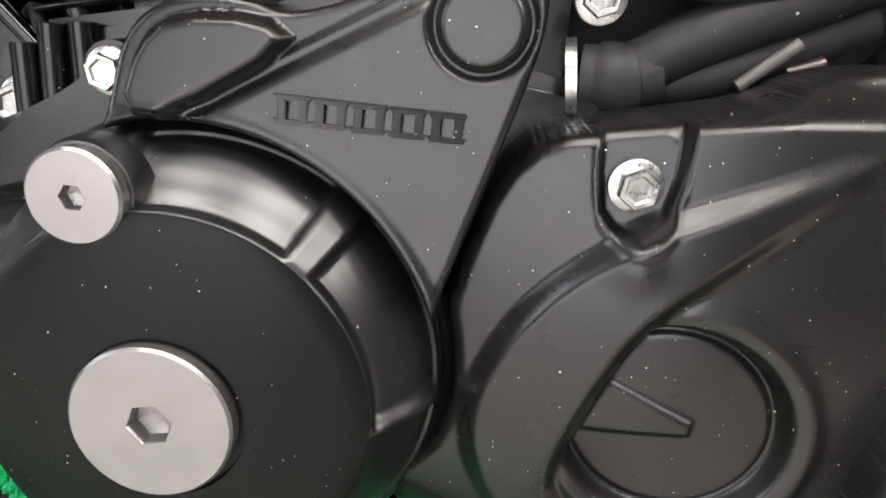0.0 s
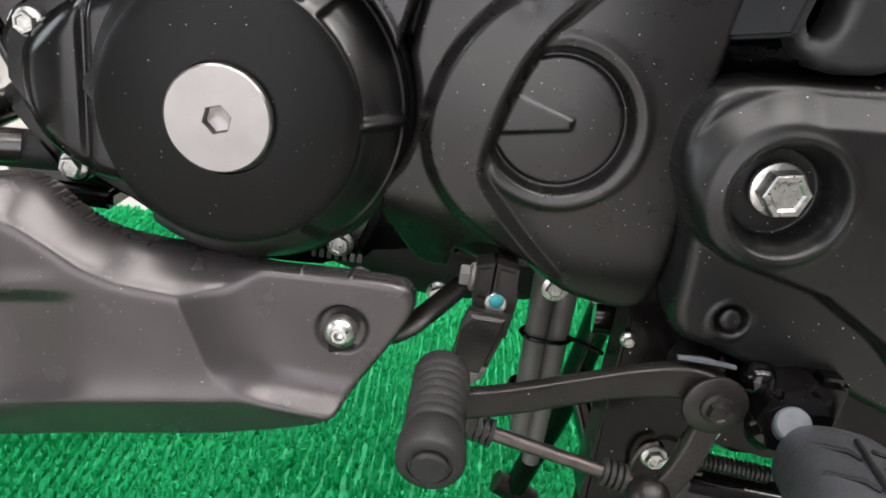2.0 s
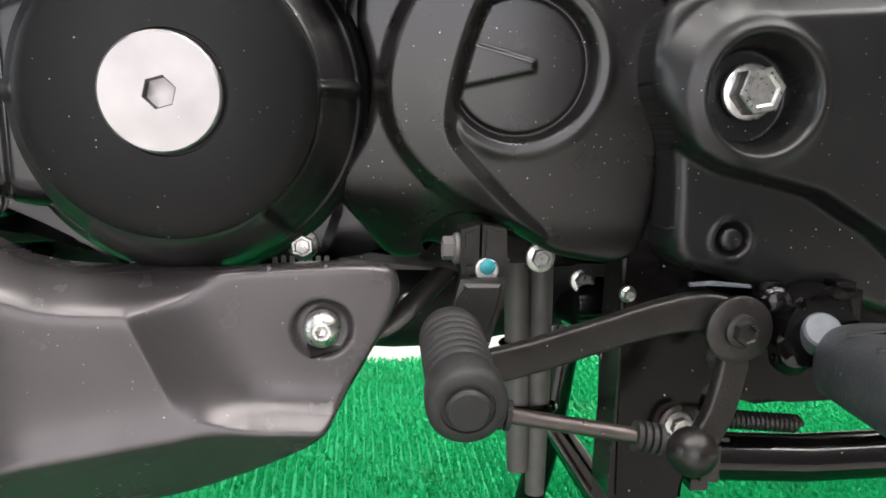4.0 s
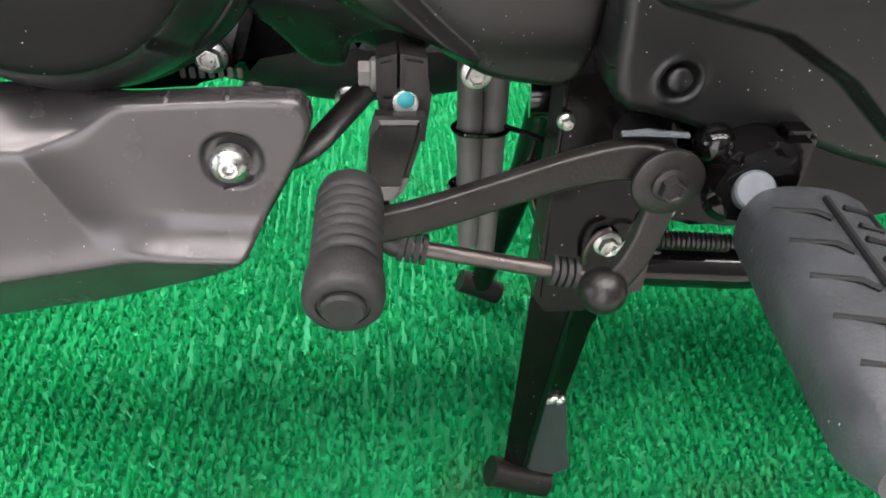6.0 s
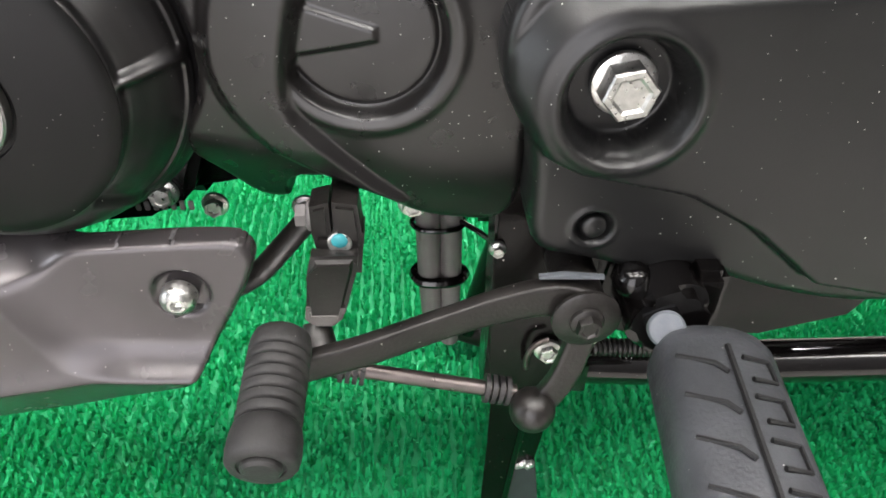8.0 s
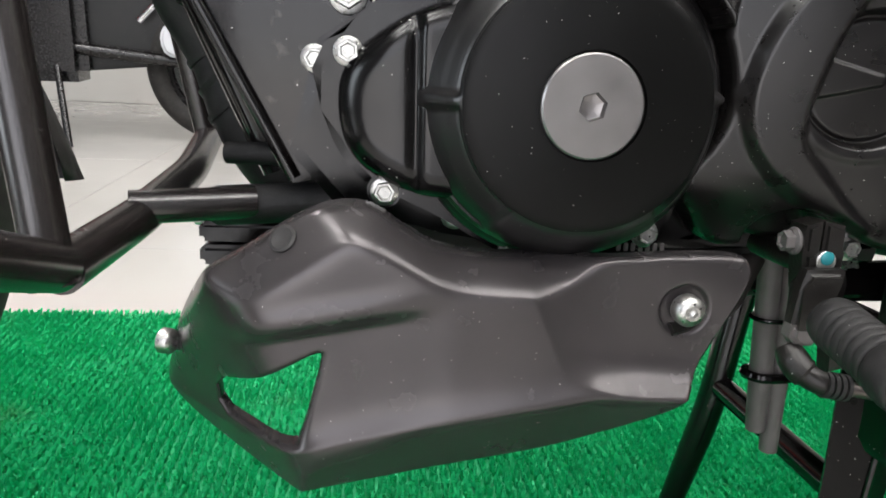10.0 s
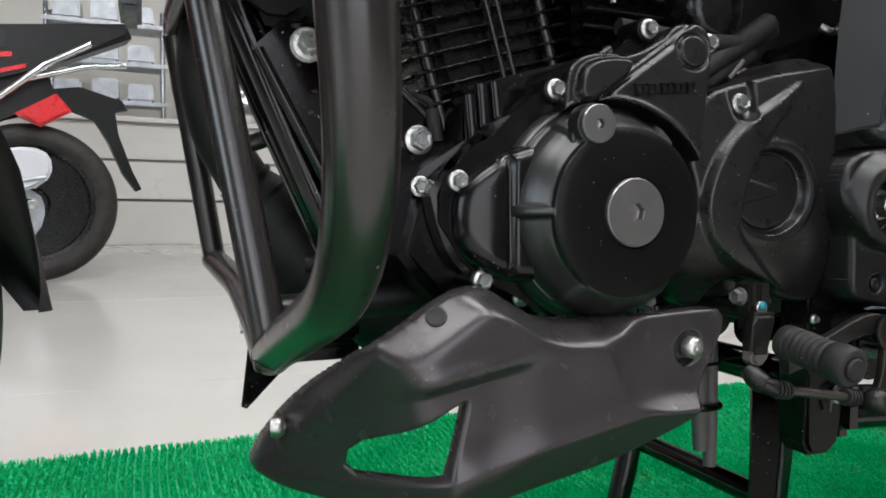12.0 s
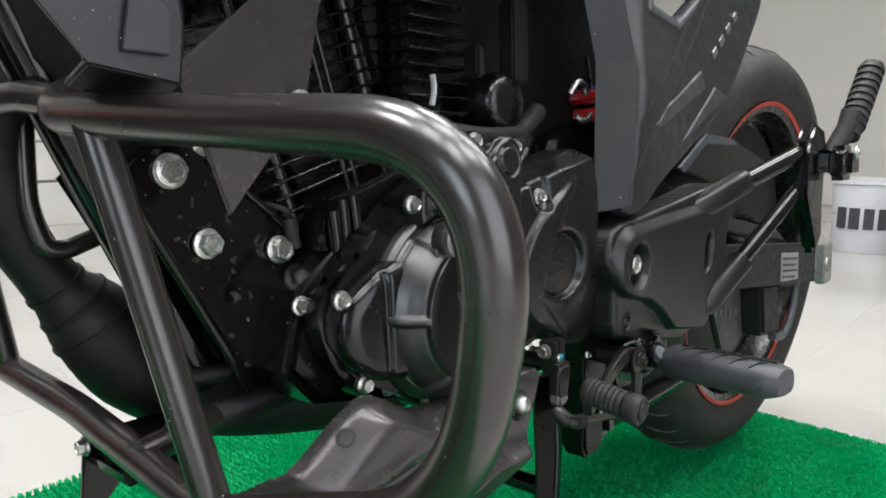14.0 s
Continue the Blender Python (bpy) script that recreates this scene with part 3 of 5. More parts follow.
# forward lobe
lob = [(-0.096, 0.385), (-0.093, 0.400), (-0.080, 0.412), (-0.06, 0.424), (-0.03, 0.43), (-0.03, 0.345), (-0.06, 0.345), (-0.083, 0.355), (-0.093, 0.367)]


def lob_y(P):
    return -0.0955 + 0.004 * step01(-0.07, -0.095, P[:, 0]) + 0.0022 * np.exp(-(segd(P, (-0.064, 0.416), (-0.062, 0.352)) / 0.0022) ** 2) - \
        0.0022 * step01(-0.064, -0.060, P[:, 0])


relief("cover_lobe", lob, lob_y, -0.075, CAST, alt, step=0.0012, rnd=0.011)

# upper cover with the embossed maker's name as plain bars
top = [(-0.030, 0.440), (-0.0285, 0.452), (-0.0265, 0.470), (-0.016, 0.480), (0.004, 0.483), (0.014, 0.480), (0.04, 0.493), (0.048, 0.503), (0.060, 0.5055), (0.0705, 0.500),
       (0.0718, 0.487), (0.0685, 0.468), (0.063, 0.440), (0.0585, 0.418), (0.055, 0.385), (0.0, 0.40), (-0.02, 0.42)]
PAN = chaikin([(-0.0225, 0.4525), (-0.0195, 0.4685), (-0.012, 0.4758), (0.0085, 0.4790), (0.0165, 0.4745), (-0.0095, 0.4535)], 1)


def top_y(P):
    x, z = P[:, 0], P[:, 1]
    y = -0.0985 - 0.10 * (x + 0.02) + 0.11 * (z - 0.455)
    pan = sdist(P, PAN)
    y = y - 0.0036 * step01(0.0016, -0.0016, pan)
    rib = segd(P, (-0.008, 0.454), (0.044, 0.4905))
    y = y + 0.0022 * np.exp(-(rib / 0.0019) ** 2)
    above = (z - 0.454) - (x + 0.008) * (0.0365 / 0.052)
    y = y + 0.0030 * step01(0.0005, 0.004, above) * (pan > 0.001)
    rr = np.hypot(x - 0.0578, z - 0.4868)
    y = y + 0.0022 * np.exp(-((rr - 0.0108) / 0.0012) ** 2) - 0.0012 * step01(0.0100, 0.0090, rr)
    ring = np.hypot(x - SX, z - SZ)
    return y - 0.0010 * np.exp(-((ring - 0.0672) / 0.0020) ** 2)


bore = [(SX + 0.0660 * math.cos(a), SZ + 0.0660 * math.sin(a)) for a in np.linspace(0, 2 * math.pi, 72, endpoint=False)]
upper = relief("upper_cover", top, top_y, -0.072, SATIN, bike, "satin black engine cover with embossed lettering bars", step=0.0007, rnd=0.0020, holes=[bore])
for k in range(5):
    w, x0 = 0.0082, 0.0187 + k * 0.0089
    yk = float(top_y(np.array([[x0, 0.4615]]))[0])
    bm = B()
    m = out_m(x0, yk - 0.0001, 0.4605 + 0.09 * (x0 - 0.0187)) @ pose(0, 0, 0, 0, 5.7, 5.2)
    block(bm, (-w / 2, -0.0034, -0.001), (w / 2, -0.0021, 0.0012), 0.0003, m)
    block(bm, (-w / 2, 0.0021, -0.001), (w / 2, 0.0034, 0.0012), 0.0003, m)
    block(bm, (-w / 2 + 0.0006, -0.0026, -0.001), (-w / 2 + 0.0026, 0.0026, 0.0013), 0.0003, m)
    block(bm, (w / 2 - 0.0026, -0.0026, -0.001), (w / 2 - 0.0006, 0.0026, 0.0013), 0.0003, m)
    part("name_bar", bm, SATIN, upper)

# sprocket cover
spk = [(0.0700, 0.462), (0.10, 0.4715), (0.128, 0.4800), (0.140, 0.4900), (0.165, 0.4960), (0.178, 0.4940), (0.1800, 0.470), (0.1750, 0.435), (0.1730, 0.405), (0.1770, 0.380), (0.1778, 0.345), (0.1740, 0.3255), (0.143, 0.329), (0.131, 0.335), (0.121, 0.3405),
       (0.124, 0.338), (0.120, 0.331), (0.112, 0.328), (0.102, 0.328), (0.094, 0.331), (0.089, 0.325), (0.076, 0.325), (0.066, 0.338), (0.056, 0.349), (0.056, 0.36), (0.066, 0.375), (0.069, 0.392), (0.066, 0.408), (0.0612, 0.421)]
BLADE = [(0.147, 0.4770), (0.125, 0.4635), (0.1, 0.4485), (0.085, 0.433), (0.075, 0.415), (0.0705, 0.394), (0.074, 0.376), (0.085, 0.361), (0.100, 0.350), (0.118, 0.342), (0.141, 0.3345), (0.122, 0.351), (0.106, 0.367), (0.0985, 0.376), (0.098, 0.386),
         (0.1015, 0.405), (0.109, 0.427), (0.127, 0.448), (0.148, 0.470)]
blade_p = chaikin(BLADE, 2)
wedge_p = [(0.096, 0.412), (0.1275, 0.4035), (0.1275, 0.3995), (0.096, 0.392)]
TAB = chaikin([(0.087, 0.470), (0.1085, 0.474), (0.1105, 0.452), (0.106, 0.4435), (0.098, 0.4425), (0.091, 0.449)], 1)


def spk_y(P):
    x, z = P[:, 0], P[:, 1]
    y = -0.1025 - 0.0132 * np.tanh((x - 0.085) / 0.058) + 0.010 * step01(0.362, 0.325, z) * step01(0.14, 0.09, x)
    y = y + 0.012 * step01(0.004, 0.014, (z - 0.4675) - (x - 0.10) * 0.19)
    bl_ = sdist(P, blade_p)
    y = y - 0.0044 * step01(0.0018, -0.0042, bl_) * (1 - 0.78 * step01(0.108, 0.146, x) * step01(0.42, 0.45, z))
    r = np.hypot(x - 0.1218, z - 0.4015)
    off = step01(-0.001, 0.003, bl_)
    rec = step01(0.0285, 0.0262, r)
    y = y + off * (0.0050 * rec - 0.0011 * np.exp(-((r - 0.0318) / 0.0024) ** 2)) + off * 0.0016 * np.exp(-((r - 0.0252) / 0.0009) ** 2)
    wd = sdist(P, wedge_p)
    y = y - 0.0016 * step01(0.0009, -0.0013, wd) * off * rec + 1.65 * (z - 0.415) ** 2 + 0.5 * (x - 0.10) ** 2
    tab = sdist(P, TAB)
    y = y - 0.0006 * step01(0.0006, -0.0010, tab)
    inn = sdist(P, chaikin([(0.0880, 0.482), (0.1085, 0.486), (0.1095, 0.4535), (0.1045, 0.4465), (0.0975, 0.4460), (0.0915, 0.452)], 1))
    y = y + 0.0058 * step01(0.0008, -0.0014, inn)
    arch = np.hypot((x - 0.1085) / 1.25, z - 0.331)
    y = y + 0.016 * step01(0.0155, 0.0140, arch)
    y = y - 0.001 * np.exp(-((np.hypot(x - 0.1025, z - 0.4415)) / 0.0055) ** 2)
    return y


spr = relief("sprocket_cover", spk, spk_y, -0.062, SATIN, bike, "satin black sprocket cover with swept ridge and round recess", step=0.0006, rnd=0.0035)

# swing arm pivot cover
piv = [(0.1640, 0.400), (0.1650, 0.414), (0.1715, 0.425), (0.186, 0.431), (0.23, 0.434), (0.31, 0.446), (0.395, 0.460), (0.415, 0.452), (0.412, 0.43), (0.385, 0.40), (0.392, 0.375),
       (0.415, 0.362), (0.40, 0.338), (0.375, 0.345), (0.345, 0.312), (0.31, 0.303), (0.268, 0.310), (0.236, 0.324), (0.221, 0.319), (0.2, 0.326), (0.1780, 0.330), (0.1770, 0.36), (0.1745, 0.377), (0.166, 0.39)]


def piv_y(P):
    x, z = P[:, 0], P[:, 1]
    r = np.hypot(x - 0.2005, z - 0.3925)
    low = np.interp(x, [0.160, 0.168, 0.18, 0.19, 0.2017, 0.2263, 0.2523, 0.2792, 0.315, 0.42], [0.392, 0.385, 0.373, 0.368, 0.3655, 0.3600, 0.3455, 0.323, 0.317, 0.30])
    over = z - (0.4185 + 0.085 * (x - 0.2))
    out = np.where(x > 0.2, np.minimum(r - 0.0268, np.maximum(over, -0.02)), r - 0.0268)
    y = -0.1355 + np.minimum(0.0006 * np.logaddexp(0, out / 0.0006) * 0.95, 0.0085) * step01(-0.001, 0.001, z - low)
    y = y + 0.0105 * step01(0.0008, -0.0032, z - low)
    y = y - 0.0016 * np.exp(-((r - 0.0218) / 0.0024) ** 2) + 0.0045 * step01(0.0208, 0.0178, r) + 0.0095 * step01(0.0176, 0.0162, r)
    h = np.hypot(x - 0.2, z - 0.341)
    y = y + 0.0045 * step01(0.0066, 0.0052, h) - 0.0008 * np.exp(-((h - 0.0078) / 0.0012) ** 2)
    return y - 0.008 * step01(0.23, 0.40, x) + 0.3 * (z - 0.385) ** 2


pcov = relief("pivot_cover", piv, piv_y, -0.100, PLAST, bike, "grained black plastic swing arm pivot cover", step=0.0009, rnd=0.005,
              holes=[[(0.338, 0.405), (0.356, 0.412), (0.352, 0.375), (0.336, 0.368)]])

# engine guard
gl = [(-0.1940, 0.2270), (-0.1935, 0.2225), (-0.188, 0.2185), (-0.180, 0.2150), (-0.168, 0.2135), (-0.145, 0.2150), (-0.117, 0.2178), (-0.08, 0.2235), (-0.045, 0.2300), (-0.008, 0.2365), (0.013, 0.2425), (0.045, 0.2605), (0.052, 0.267),
      (0.064, 0.286), (0.0795, 0.315), (0.079, 0.325), (0.072, 0.3295), (0.003, 0.3255), (-0.045, 0.3245), (-0.066, 0.335), (-0.080, 0.345), (-0.096, 0.3455), (-0.108, 0.341), (-0.135, 0.323), (-0.147, 0.3165),
      (-0.155, 0.305), (-0.1625, 0.2945), (-0.1705, 0.2815), (-0.1775, 0.2690), (-0.1835, 0.2555), (-0.1890, 0.2430)]


def smax(*a):
    a = np.stack(a)
    k = 0.0018
    m = a.max(0)
    return m + k * np.log(np.exp((a - m) / k).sum(0)) - 0.0005


def soft_line(x, xs, ys, w=0.006):
    """A bent line with its corners rounded."""
    return np.mean([np.interp(x + k * w / 3, xs, ys) for k in range(-3, 4)], axis=0)


def guard_y(P):
    x, z = P[:, 0], P[:, 1]
    crease = z - soft_line(x, [-0.145, -0.111, -0.073, -0.05, 0.08], [0.2885, 0.2955, 0.3025, 0.307, 0.335])
    fade = step01(-0.045, -0.09, x)
    main = -0.1215 + 0.0050 * fade * step01(0.0035, -0.0045, crease) - 0.0018 * fade * np.exp(-((crease - 0.006) / 0.005) ** 2)
    s = (x + 0.088) * -0.543 + (z - 0.3345) * 0.84
    upper = -0.1205 + 0.95 * s
    nose = 0.005 - 2.839 * (x + 0.193) + 0.25 * (z - 0.224)
    scoop = 0.005 - 1.35 * (x + 0.193) - 0.55 * (z - 0.224)
    zr = soft_line(x, [-0.3, -0.09, -0.078, -0.052, -0.04, -0.002, 0.006, 0.015, 0.022, 0.08], [0.3345, 0.3345, 0.331, 0.3165, 0.3135, 0.312, 0.3145, 0.3215, 0.3235, 0.3255])
    upf = -0.1205 + 1.5 * (z - zr)
    zb = soft_line(x, [-0.2, -0.1775, -0.155, -0.132, -0.118, -0.1, -0.06, -0.023, 0.003, 0.012, 0.06], [0.221, 0.2239, 0.2289, 0.2341, 0.2405, 0.2475, 0.2575, 0.264, 0.2685, 0.2705, 0.2690])
    base_y = np.maximum(-0.1205, 0.005 - 1.35 * (x + 0.193) - 0.55 * (zb - 0.224))
    dn = base_y + 0.65 * (zb - z)
    ramp = lambda d, w: 1 - (1 - np.clip(d / w, 0, 1)) ** 2
    rec = 0.0085 * ramp(x + 0.016 - (0.313 - z) * 0.457, 0.040) * ramp(z - np.interp(x, [0.0, 0.004, 0.025, 0.05], [0.277, 0.2755, 0.2705, 0.269]), 0.0150)
    lip = 0.0058 * np.exp(-np.maximum(z - zb, 0) / 0.0075)
    r = np.hypot(x - 0.051, z - 0.305)
    cup = 0.0022 * step01(0.0115, 0.0095, r)
    kk = 0.007
    belly = kk * np.logaddexp((main - lip) / kk, (scoop - lip) / kk)
    belly = np.where(x > -0.06, np.maximum(main - lip, belly - 0.0002), belly)
    return smax(belly + rec + cup, upper, nose, upf, dn - 0.0058)


guard = relief("engine_guard", gl, guard_y, lambda P: guard_y(P) + 0.010, GUARD, bike, "charcoal plastic engine guard with a cut-out", step=0.0010, rnd=0.0028,
               holes=[[(-0.1500, 0.2365), (-0.1500, 0.2560), (-0.127, 0.2710), (-0.1010, 0.2860), (-0.0985, 0.2850), (-0.108, 0.2470), (-0.112, 0.2445), (-0.13, 0.2400)]])


# bolts
def bolt_at(owner, x, y, z, af=0.008, fl=0.0062, h=0.0055, turn=0.3, washer=0.0, name="bolt", mt=None):
    return part(name, hex_head(B(), out_m(x, y, z, turn), af, fl, h, washer), mt or STEEL, owner, angle=30)


for x, z in ((-0.091, 0.404), (-0.075, 0.347), (-0.018, 0.323), (-0.031, 0.459), (0.042, 0.331), (0.035, 0.501)):
    y = -0.083 if z < 0.45 else -0.0875
    part("bolt_boss", lathe(B(), [(0.0078, -0.02), (0.0075, 0.0), (0, 0.0)], out_m(x, y + 0.0005, z), 24), CAST, case)
    bolt_at(case, x, y, z, turn=x * 40)
bolt_at(case, -0.043, -0.072, 0.335, turn=1)
bolt_at(case, -0.106, -0.062, 0.401, turn=1)
bolt_at(case, -0.0800, -0.036, 0.3400, 0.0100, 0.0078, 0.007, 0.7)
bolt_at(spr, 0.0995, -0.0990, 0.4580, 0.0085, 0.0066, 0.006, 0.5)
bolt_at(spr, 0.1385, -0.086, 0.327, 0.0075, 0.0062, 0.005, 0.2)
bolt_at(case, 0.083, -0.088, 0.497, turn=0.5)
for bx, bz in ((0.089, 0.296), (0.172, 0.308), (0.048, 0.298)):
    bolt_at(case, bx, -0.042, bz, turn=bx * 30)
part("pivot_nut", hex_head(B(), out_m(0.201, -0.1240, 0.3940, 0.2), 0.0150, 0.0102, 0.0100, 0), STEEL, pcov, "bright zinc pivot bolt", angle=30)
part("hex_plug", hex_head(B(), out_m(0.2, -0.1228, 0.341, 0.2), 0.006, 0.0045, 0.002), PLAST, pcov)


def button_screw(x, y, z, owner, tilt=0.0):
    m = out_m(x, y, z) @ Matrix.Rotation(tilt, 4, "Y")
    bm = socket_cap(B(), m @ Matrix.Translation((0, 0, 0.0034)), 0.0040, 0.0022, 0.001, 0.002)
    lathe(bm, [(0.0066, -0.004), (0.0066, 0.0006), (0.006, 0.0017), (0.0048, 0.0029), (0.0036, 0.0034)], m, 32)
    return part("screw", bm, STEEL, owner, "silver button head screw")


button_screw(0.0510, -0.1180, 0.3058, guard)
button_screw(-0.1820, -0.0294, 0.2575, guard, 1.2)
bm = lathe(B(), [(0.0058, 0), (0.0058, 0.0008), (0.0045, 0.0012), (0.0030, 0.0004), (0, 0.0004)], Matrix.Translation((-0.1145, -0.1100, 0.3313)) @ Vector((-0.515, -1.0, 0.797)).to_track_quat("Z", "Y").to_matrix().to_4x4(), 28)
part("rubber_plug", bm, RUBBER, guard)

# engine stamp below the cover, number as bars
for k in range(7):
    part("stamp_bar", block(B(), (0.030 + k * 0.0034, -0.0835, 0.3225), (0.032 + k * 0.0034, -0.0822, 0.3265), 0.0003), HOSE, case)

# ---- front: mount plates, down tube, cylinder ----
for yy, nm in ((-0.020, 1), (0.060, 0)):
    bm = B()
    prism(bm, [(-0.195, 0.482), (-0.178, 0.499), (-0.15, 0.499), (-0.137, 0.490), (-0.082, 0.443), (-0.081, 0.421), (-0.092, 0.411), (-0.104, 0.408), (-0.102, 0.385), (-0.083, 0.348), (-0.12, 0.340)],
          yy - 0.0025, yy + 0.0025, 0.0014)
    mp = part("mount_plate", bm, PLATE, bike, "gloss black engine mount plate, scuffed")
    if nm:
        for x, z, w in ((-0.164, 0.485, 0.0105), (-0.144, 0.441, 0.0), (-0.093, 0.432, 0.0)):
            bolt_at(mp, x, yy - 0.0045, z, 0.0125, 0.0095, 0.0085, x * 50, w)
        bm = B()
        sweep(bm, [(-0.193, yy - 0.004, 0.480), (-0.119, yy - 0.004, 0.343)], 0.0035, 10)
        part("edge_flange", bm, GLOSS, mp)
        bm = B()
        sweep(bm, [(-0.139, yy - 0.003, 0.491), (-0.083, yy - 0.003, 0.445)], 0.003, 10)
        part("edge_flange", bm, GLOSS, mp)
# Two added dark fillers that keep the gaps by the down tube black
part("head_stay", prism(B(), [(-0.20, 0.492), (-0.128, 0.488), (-0.124, 0.52), (-0.14, 0.56), (-0.20, 0.56)], 0.012, 0.024, 0.003), EXH, bike)
part("loom_cover", prism(B(), [(-0.262, 0.64), (-0.175, 0.64), (-0.150, 0.515), (-0.178, 0.497), (-0.208, 0.515)], 0.0, 0.045, 0.006, 1), EXH, bike, "added dark block closing the gap beside the down tube")
part("down_tube", sweep(B(), [(-0.245, CY, 0.62), (-0.186, CY, 0.48), (-0.125, CY, 0.345)], 0.017, 24, 0.05), GLOSS, bike, "gloss black frame down tube")
part("cradle_tube", sweep(B(), [(-0.172, -0.006, 0.325), (-0.16, -0.010, 0.3255), (-0.06, -0.005, 0.331)], [0.004, 0.0105, 0.0105], 18), EXH, bike)
part("cradle_tube", sweep(B(), [(-0.158, 0.01, 0.351), (-0.12, 0.0, 0.352)], 0.006, 14), EXH, bike)

cyl = new("cylinder")
cyl.parent = bike
cyl["label"] = "black finned engine cylinder, leaning forward"
CM = Matrix.Translation((-0.028, 0.035, 0.458)) @ Matrix.Rotation(radians(-17), 4, "Y")
part("barrel", block(B(), (-0.043, -0.045, -0.02), (0.050, 0.045, 0.17), 0.012, CM), FIN, cyl)
for k in range(13):
    z = 0.012 + 0.0105 * k
    bm = B()
    grow = 0.0 if k < 10 else 0.004
    block(bm, (-0.060 - grow, -0.060, z), (0.060 + grow, 0.060, z + 0.0024), 0.0011, CM, 1)
    bmesh.ops.bevel(bm, geom=[e for e in bm.edges if abs((e.verts[0].co - e.verts[1].co).normalized().dot(CM.to_3x3() @ Vector((0, 0, 1)))) > 0.9], offset=0.0001, affect="EDGES")
    part("fin", bm, FIN, cyl)
for x, y in ((-0.047, -0.052), (0.002, -0.0585), (0.01, -0.0585), (0.045, -0.052)):
    part("rib", sweep(B(), [CM @ Vector((x, y, -0.012)), CM @ Vector((x, y, 0.15))], 0.0022 if abs(x) < 0.02 else 0.005, 10), FIN, cyl)
for k in range(9):
    z = 0.512 + 0.0118 * k
    part("fin", block(B(), (0.020 + 0.002 * (k % 2), -0.040, z), (0.088, 0.06, z + 0.0030), 0.0011, Matrix.Identity(4), 1), FIN, cyl)
part("head_block", block(B(), (0.026, -0.020, 0.500), (0.080, 0.06, 0.625), 0.006), FIN, cyl)
part("wire_tag", sweep(B(), [(0.0415, -0.0415, 0.5300), (0.0440, -0.0425, 0.5420), (0.0425, -0.0420, 0.5530)], 0.0030, 10, 0.01, flat=0.4), WHITE, cyl, "white wire tag")
# deck below the cylinder
bm = B()
prism(bm, [(-0.074, 0.405), (-0.074, 0.448), (-0.070, 0.464), (0.03, 0.494), (0.08, 0.50), (0.085, 0.45), (0.0, 0.44), (-0.06, 0.42)], -0.055, 0.105, 0.005)
part("cylinder_base", bm, CAST, case)
for x, z0, z1 in ((-0.070, 0.43, 0.457), (-0.062, 0.43, 0.464), (-0.053, 0.442, 0.466)):
    part("base_rib", sweep(B(), [(x, -0.057, z0), (x - 0.003, -0.057, z1)], 0.0042, 14), CAST, case)
bm = sweep(B(), smooth_line([(-0.062, -0.062, 0.432), (-0.045, -0.064, 0.444), (-0.033, -0.066, 0.452), (-0.02, -0.068, 0.466), (0.0, -0.068, 0.476), (0.02, -0.068, 0.490)]), 0.0045, 10)
part("casting_edge", bm, CAST, case)
bm = sweep(B(), smooth_line([(-0.082, -0.022, 0.45), (-0.088, -0.025, 0.458), (-0.1, -0.01, 0.462), (-0.115, 0.01, 0.458)]), 0.0022, 8)
part("sensor_cable", bm, RUBBER, case)
part("sensor", sweep(B(), [(-0.081, -0.026, 0.432), (-0.085, -0.026, 0.452)], 0.0045, 12), RUBBER, case)

# dark inner body: air box, carburettor side, frame rails behind the covers
bm = B()
prism(bm, [(0.05, 0.47), (0.20, 0.475), (0.36, 0.46), (0.44, 0.50), (0.46, 0.66), (0.02, 0.70), (0.0, 0.60), (0.035, 0.52)], 0.0, 0.10, 0.01)
part("air_box", bm, EXH, bike, "matt black air box behind the cylinder")
part("intake_boot", sweep(B(), smooth_line([(0.088, -0.052, 0.4755), (0.094, -0.053, 0.4765), (0.100, -0.052, 0.4780), (0.107, -0.05, 0.4805)]), [0.0105] * 5 + [0.0115] * 5 + [0.0112] * 3 + [0.009] * 6, 24), RUBBER, bike, "black rubber intake boot")
part("boot_ring", sweep(B(), [(0.0835, -0.053, 0.4745), (0.0865, -0.0533, 0.4752)], 0.0125, 28), STEEL, bike, "silver clamp band")
part("breather_hose", sweep(B(), smooth_line([(0.100, -0.050, 0.4790), (0.112, -0.050, 0.489), (0.128, -0.05, 0.4995), (0.150, -0.048, 0.512), (0.18, -0.045, 0.53)]), 0.0085, 20), RUBBER, bike, "black rubber breather hose")
part("breather_hose", sweep(B(), smooth_line([(0.104, -0.046, 0.476), (0.12, -0.047, 0.482), (0.138, -0.046, 0.491), (0.165, -0.042, 0.506)]), 0.007, 18), RUBBER, bike, "black rubber breather hose")
part("choke_rod", sweep(B(), [(0.1285, -0.060, 0.4825), (0.1415, -0.060, 0.4965)], 0.0018, 10), HOSE, bike, "silver choke rod")
part("drain_tip", sweep(B(), [(0.144, -0.05, 0.488), (0.1535, -0.05, 0.4925)], 0.0025, 12), BRONZE, bike)
part("carburettor", lathe(B(), [(0.0, -0.03), (0.026, -0.03), (0.026, 0.012), (0.022, 0.018), (0.018, 0.020), (0, 0.021)], out_m(0.125, -0.035, 0.535), 32), FIN, bike)
for x, z0, z1, w in ((0.086, 0.553, 0.578, 0.010), (0.140, 0.552, 0.62, 0.023)):
    part("cable_guide", block(B(), (x - w / 2, -0.056, z0), (x + w / 2, -0.04, z1), 0.002), LEVER, bike)
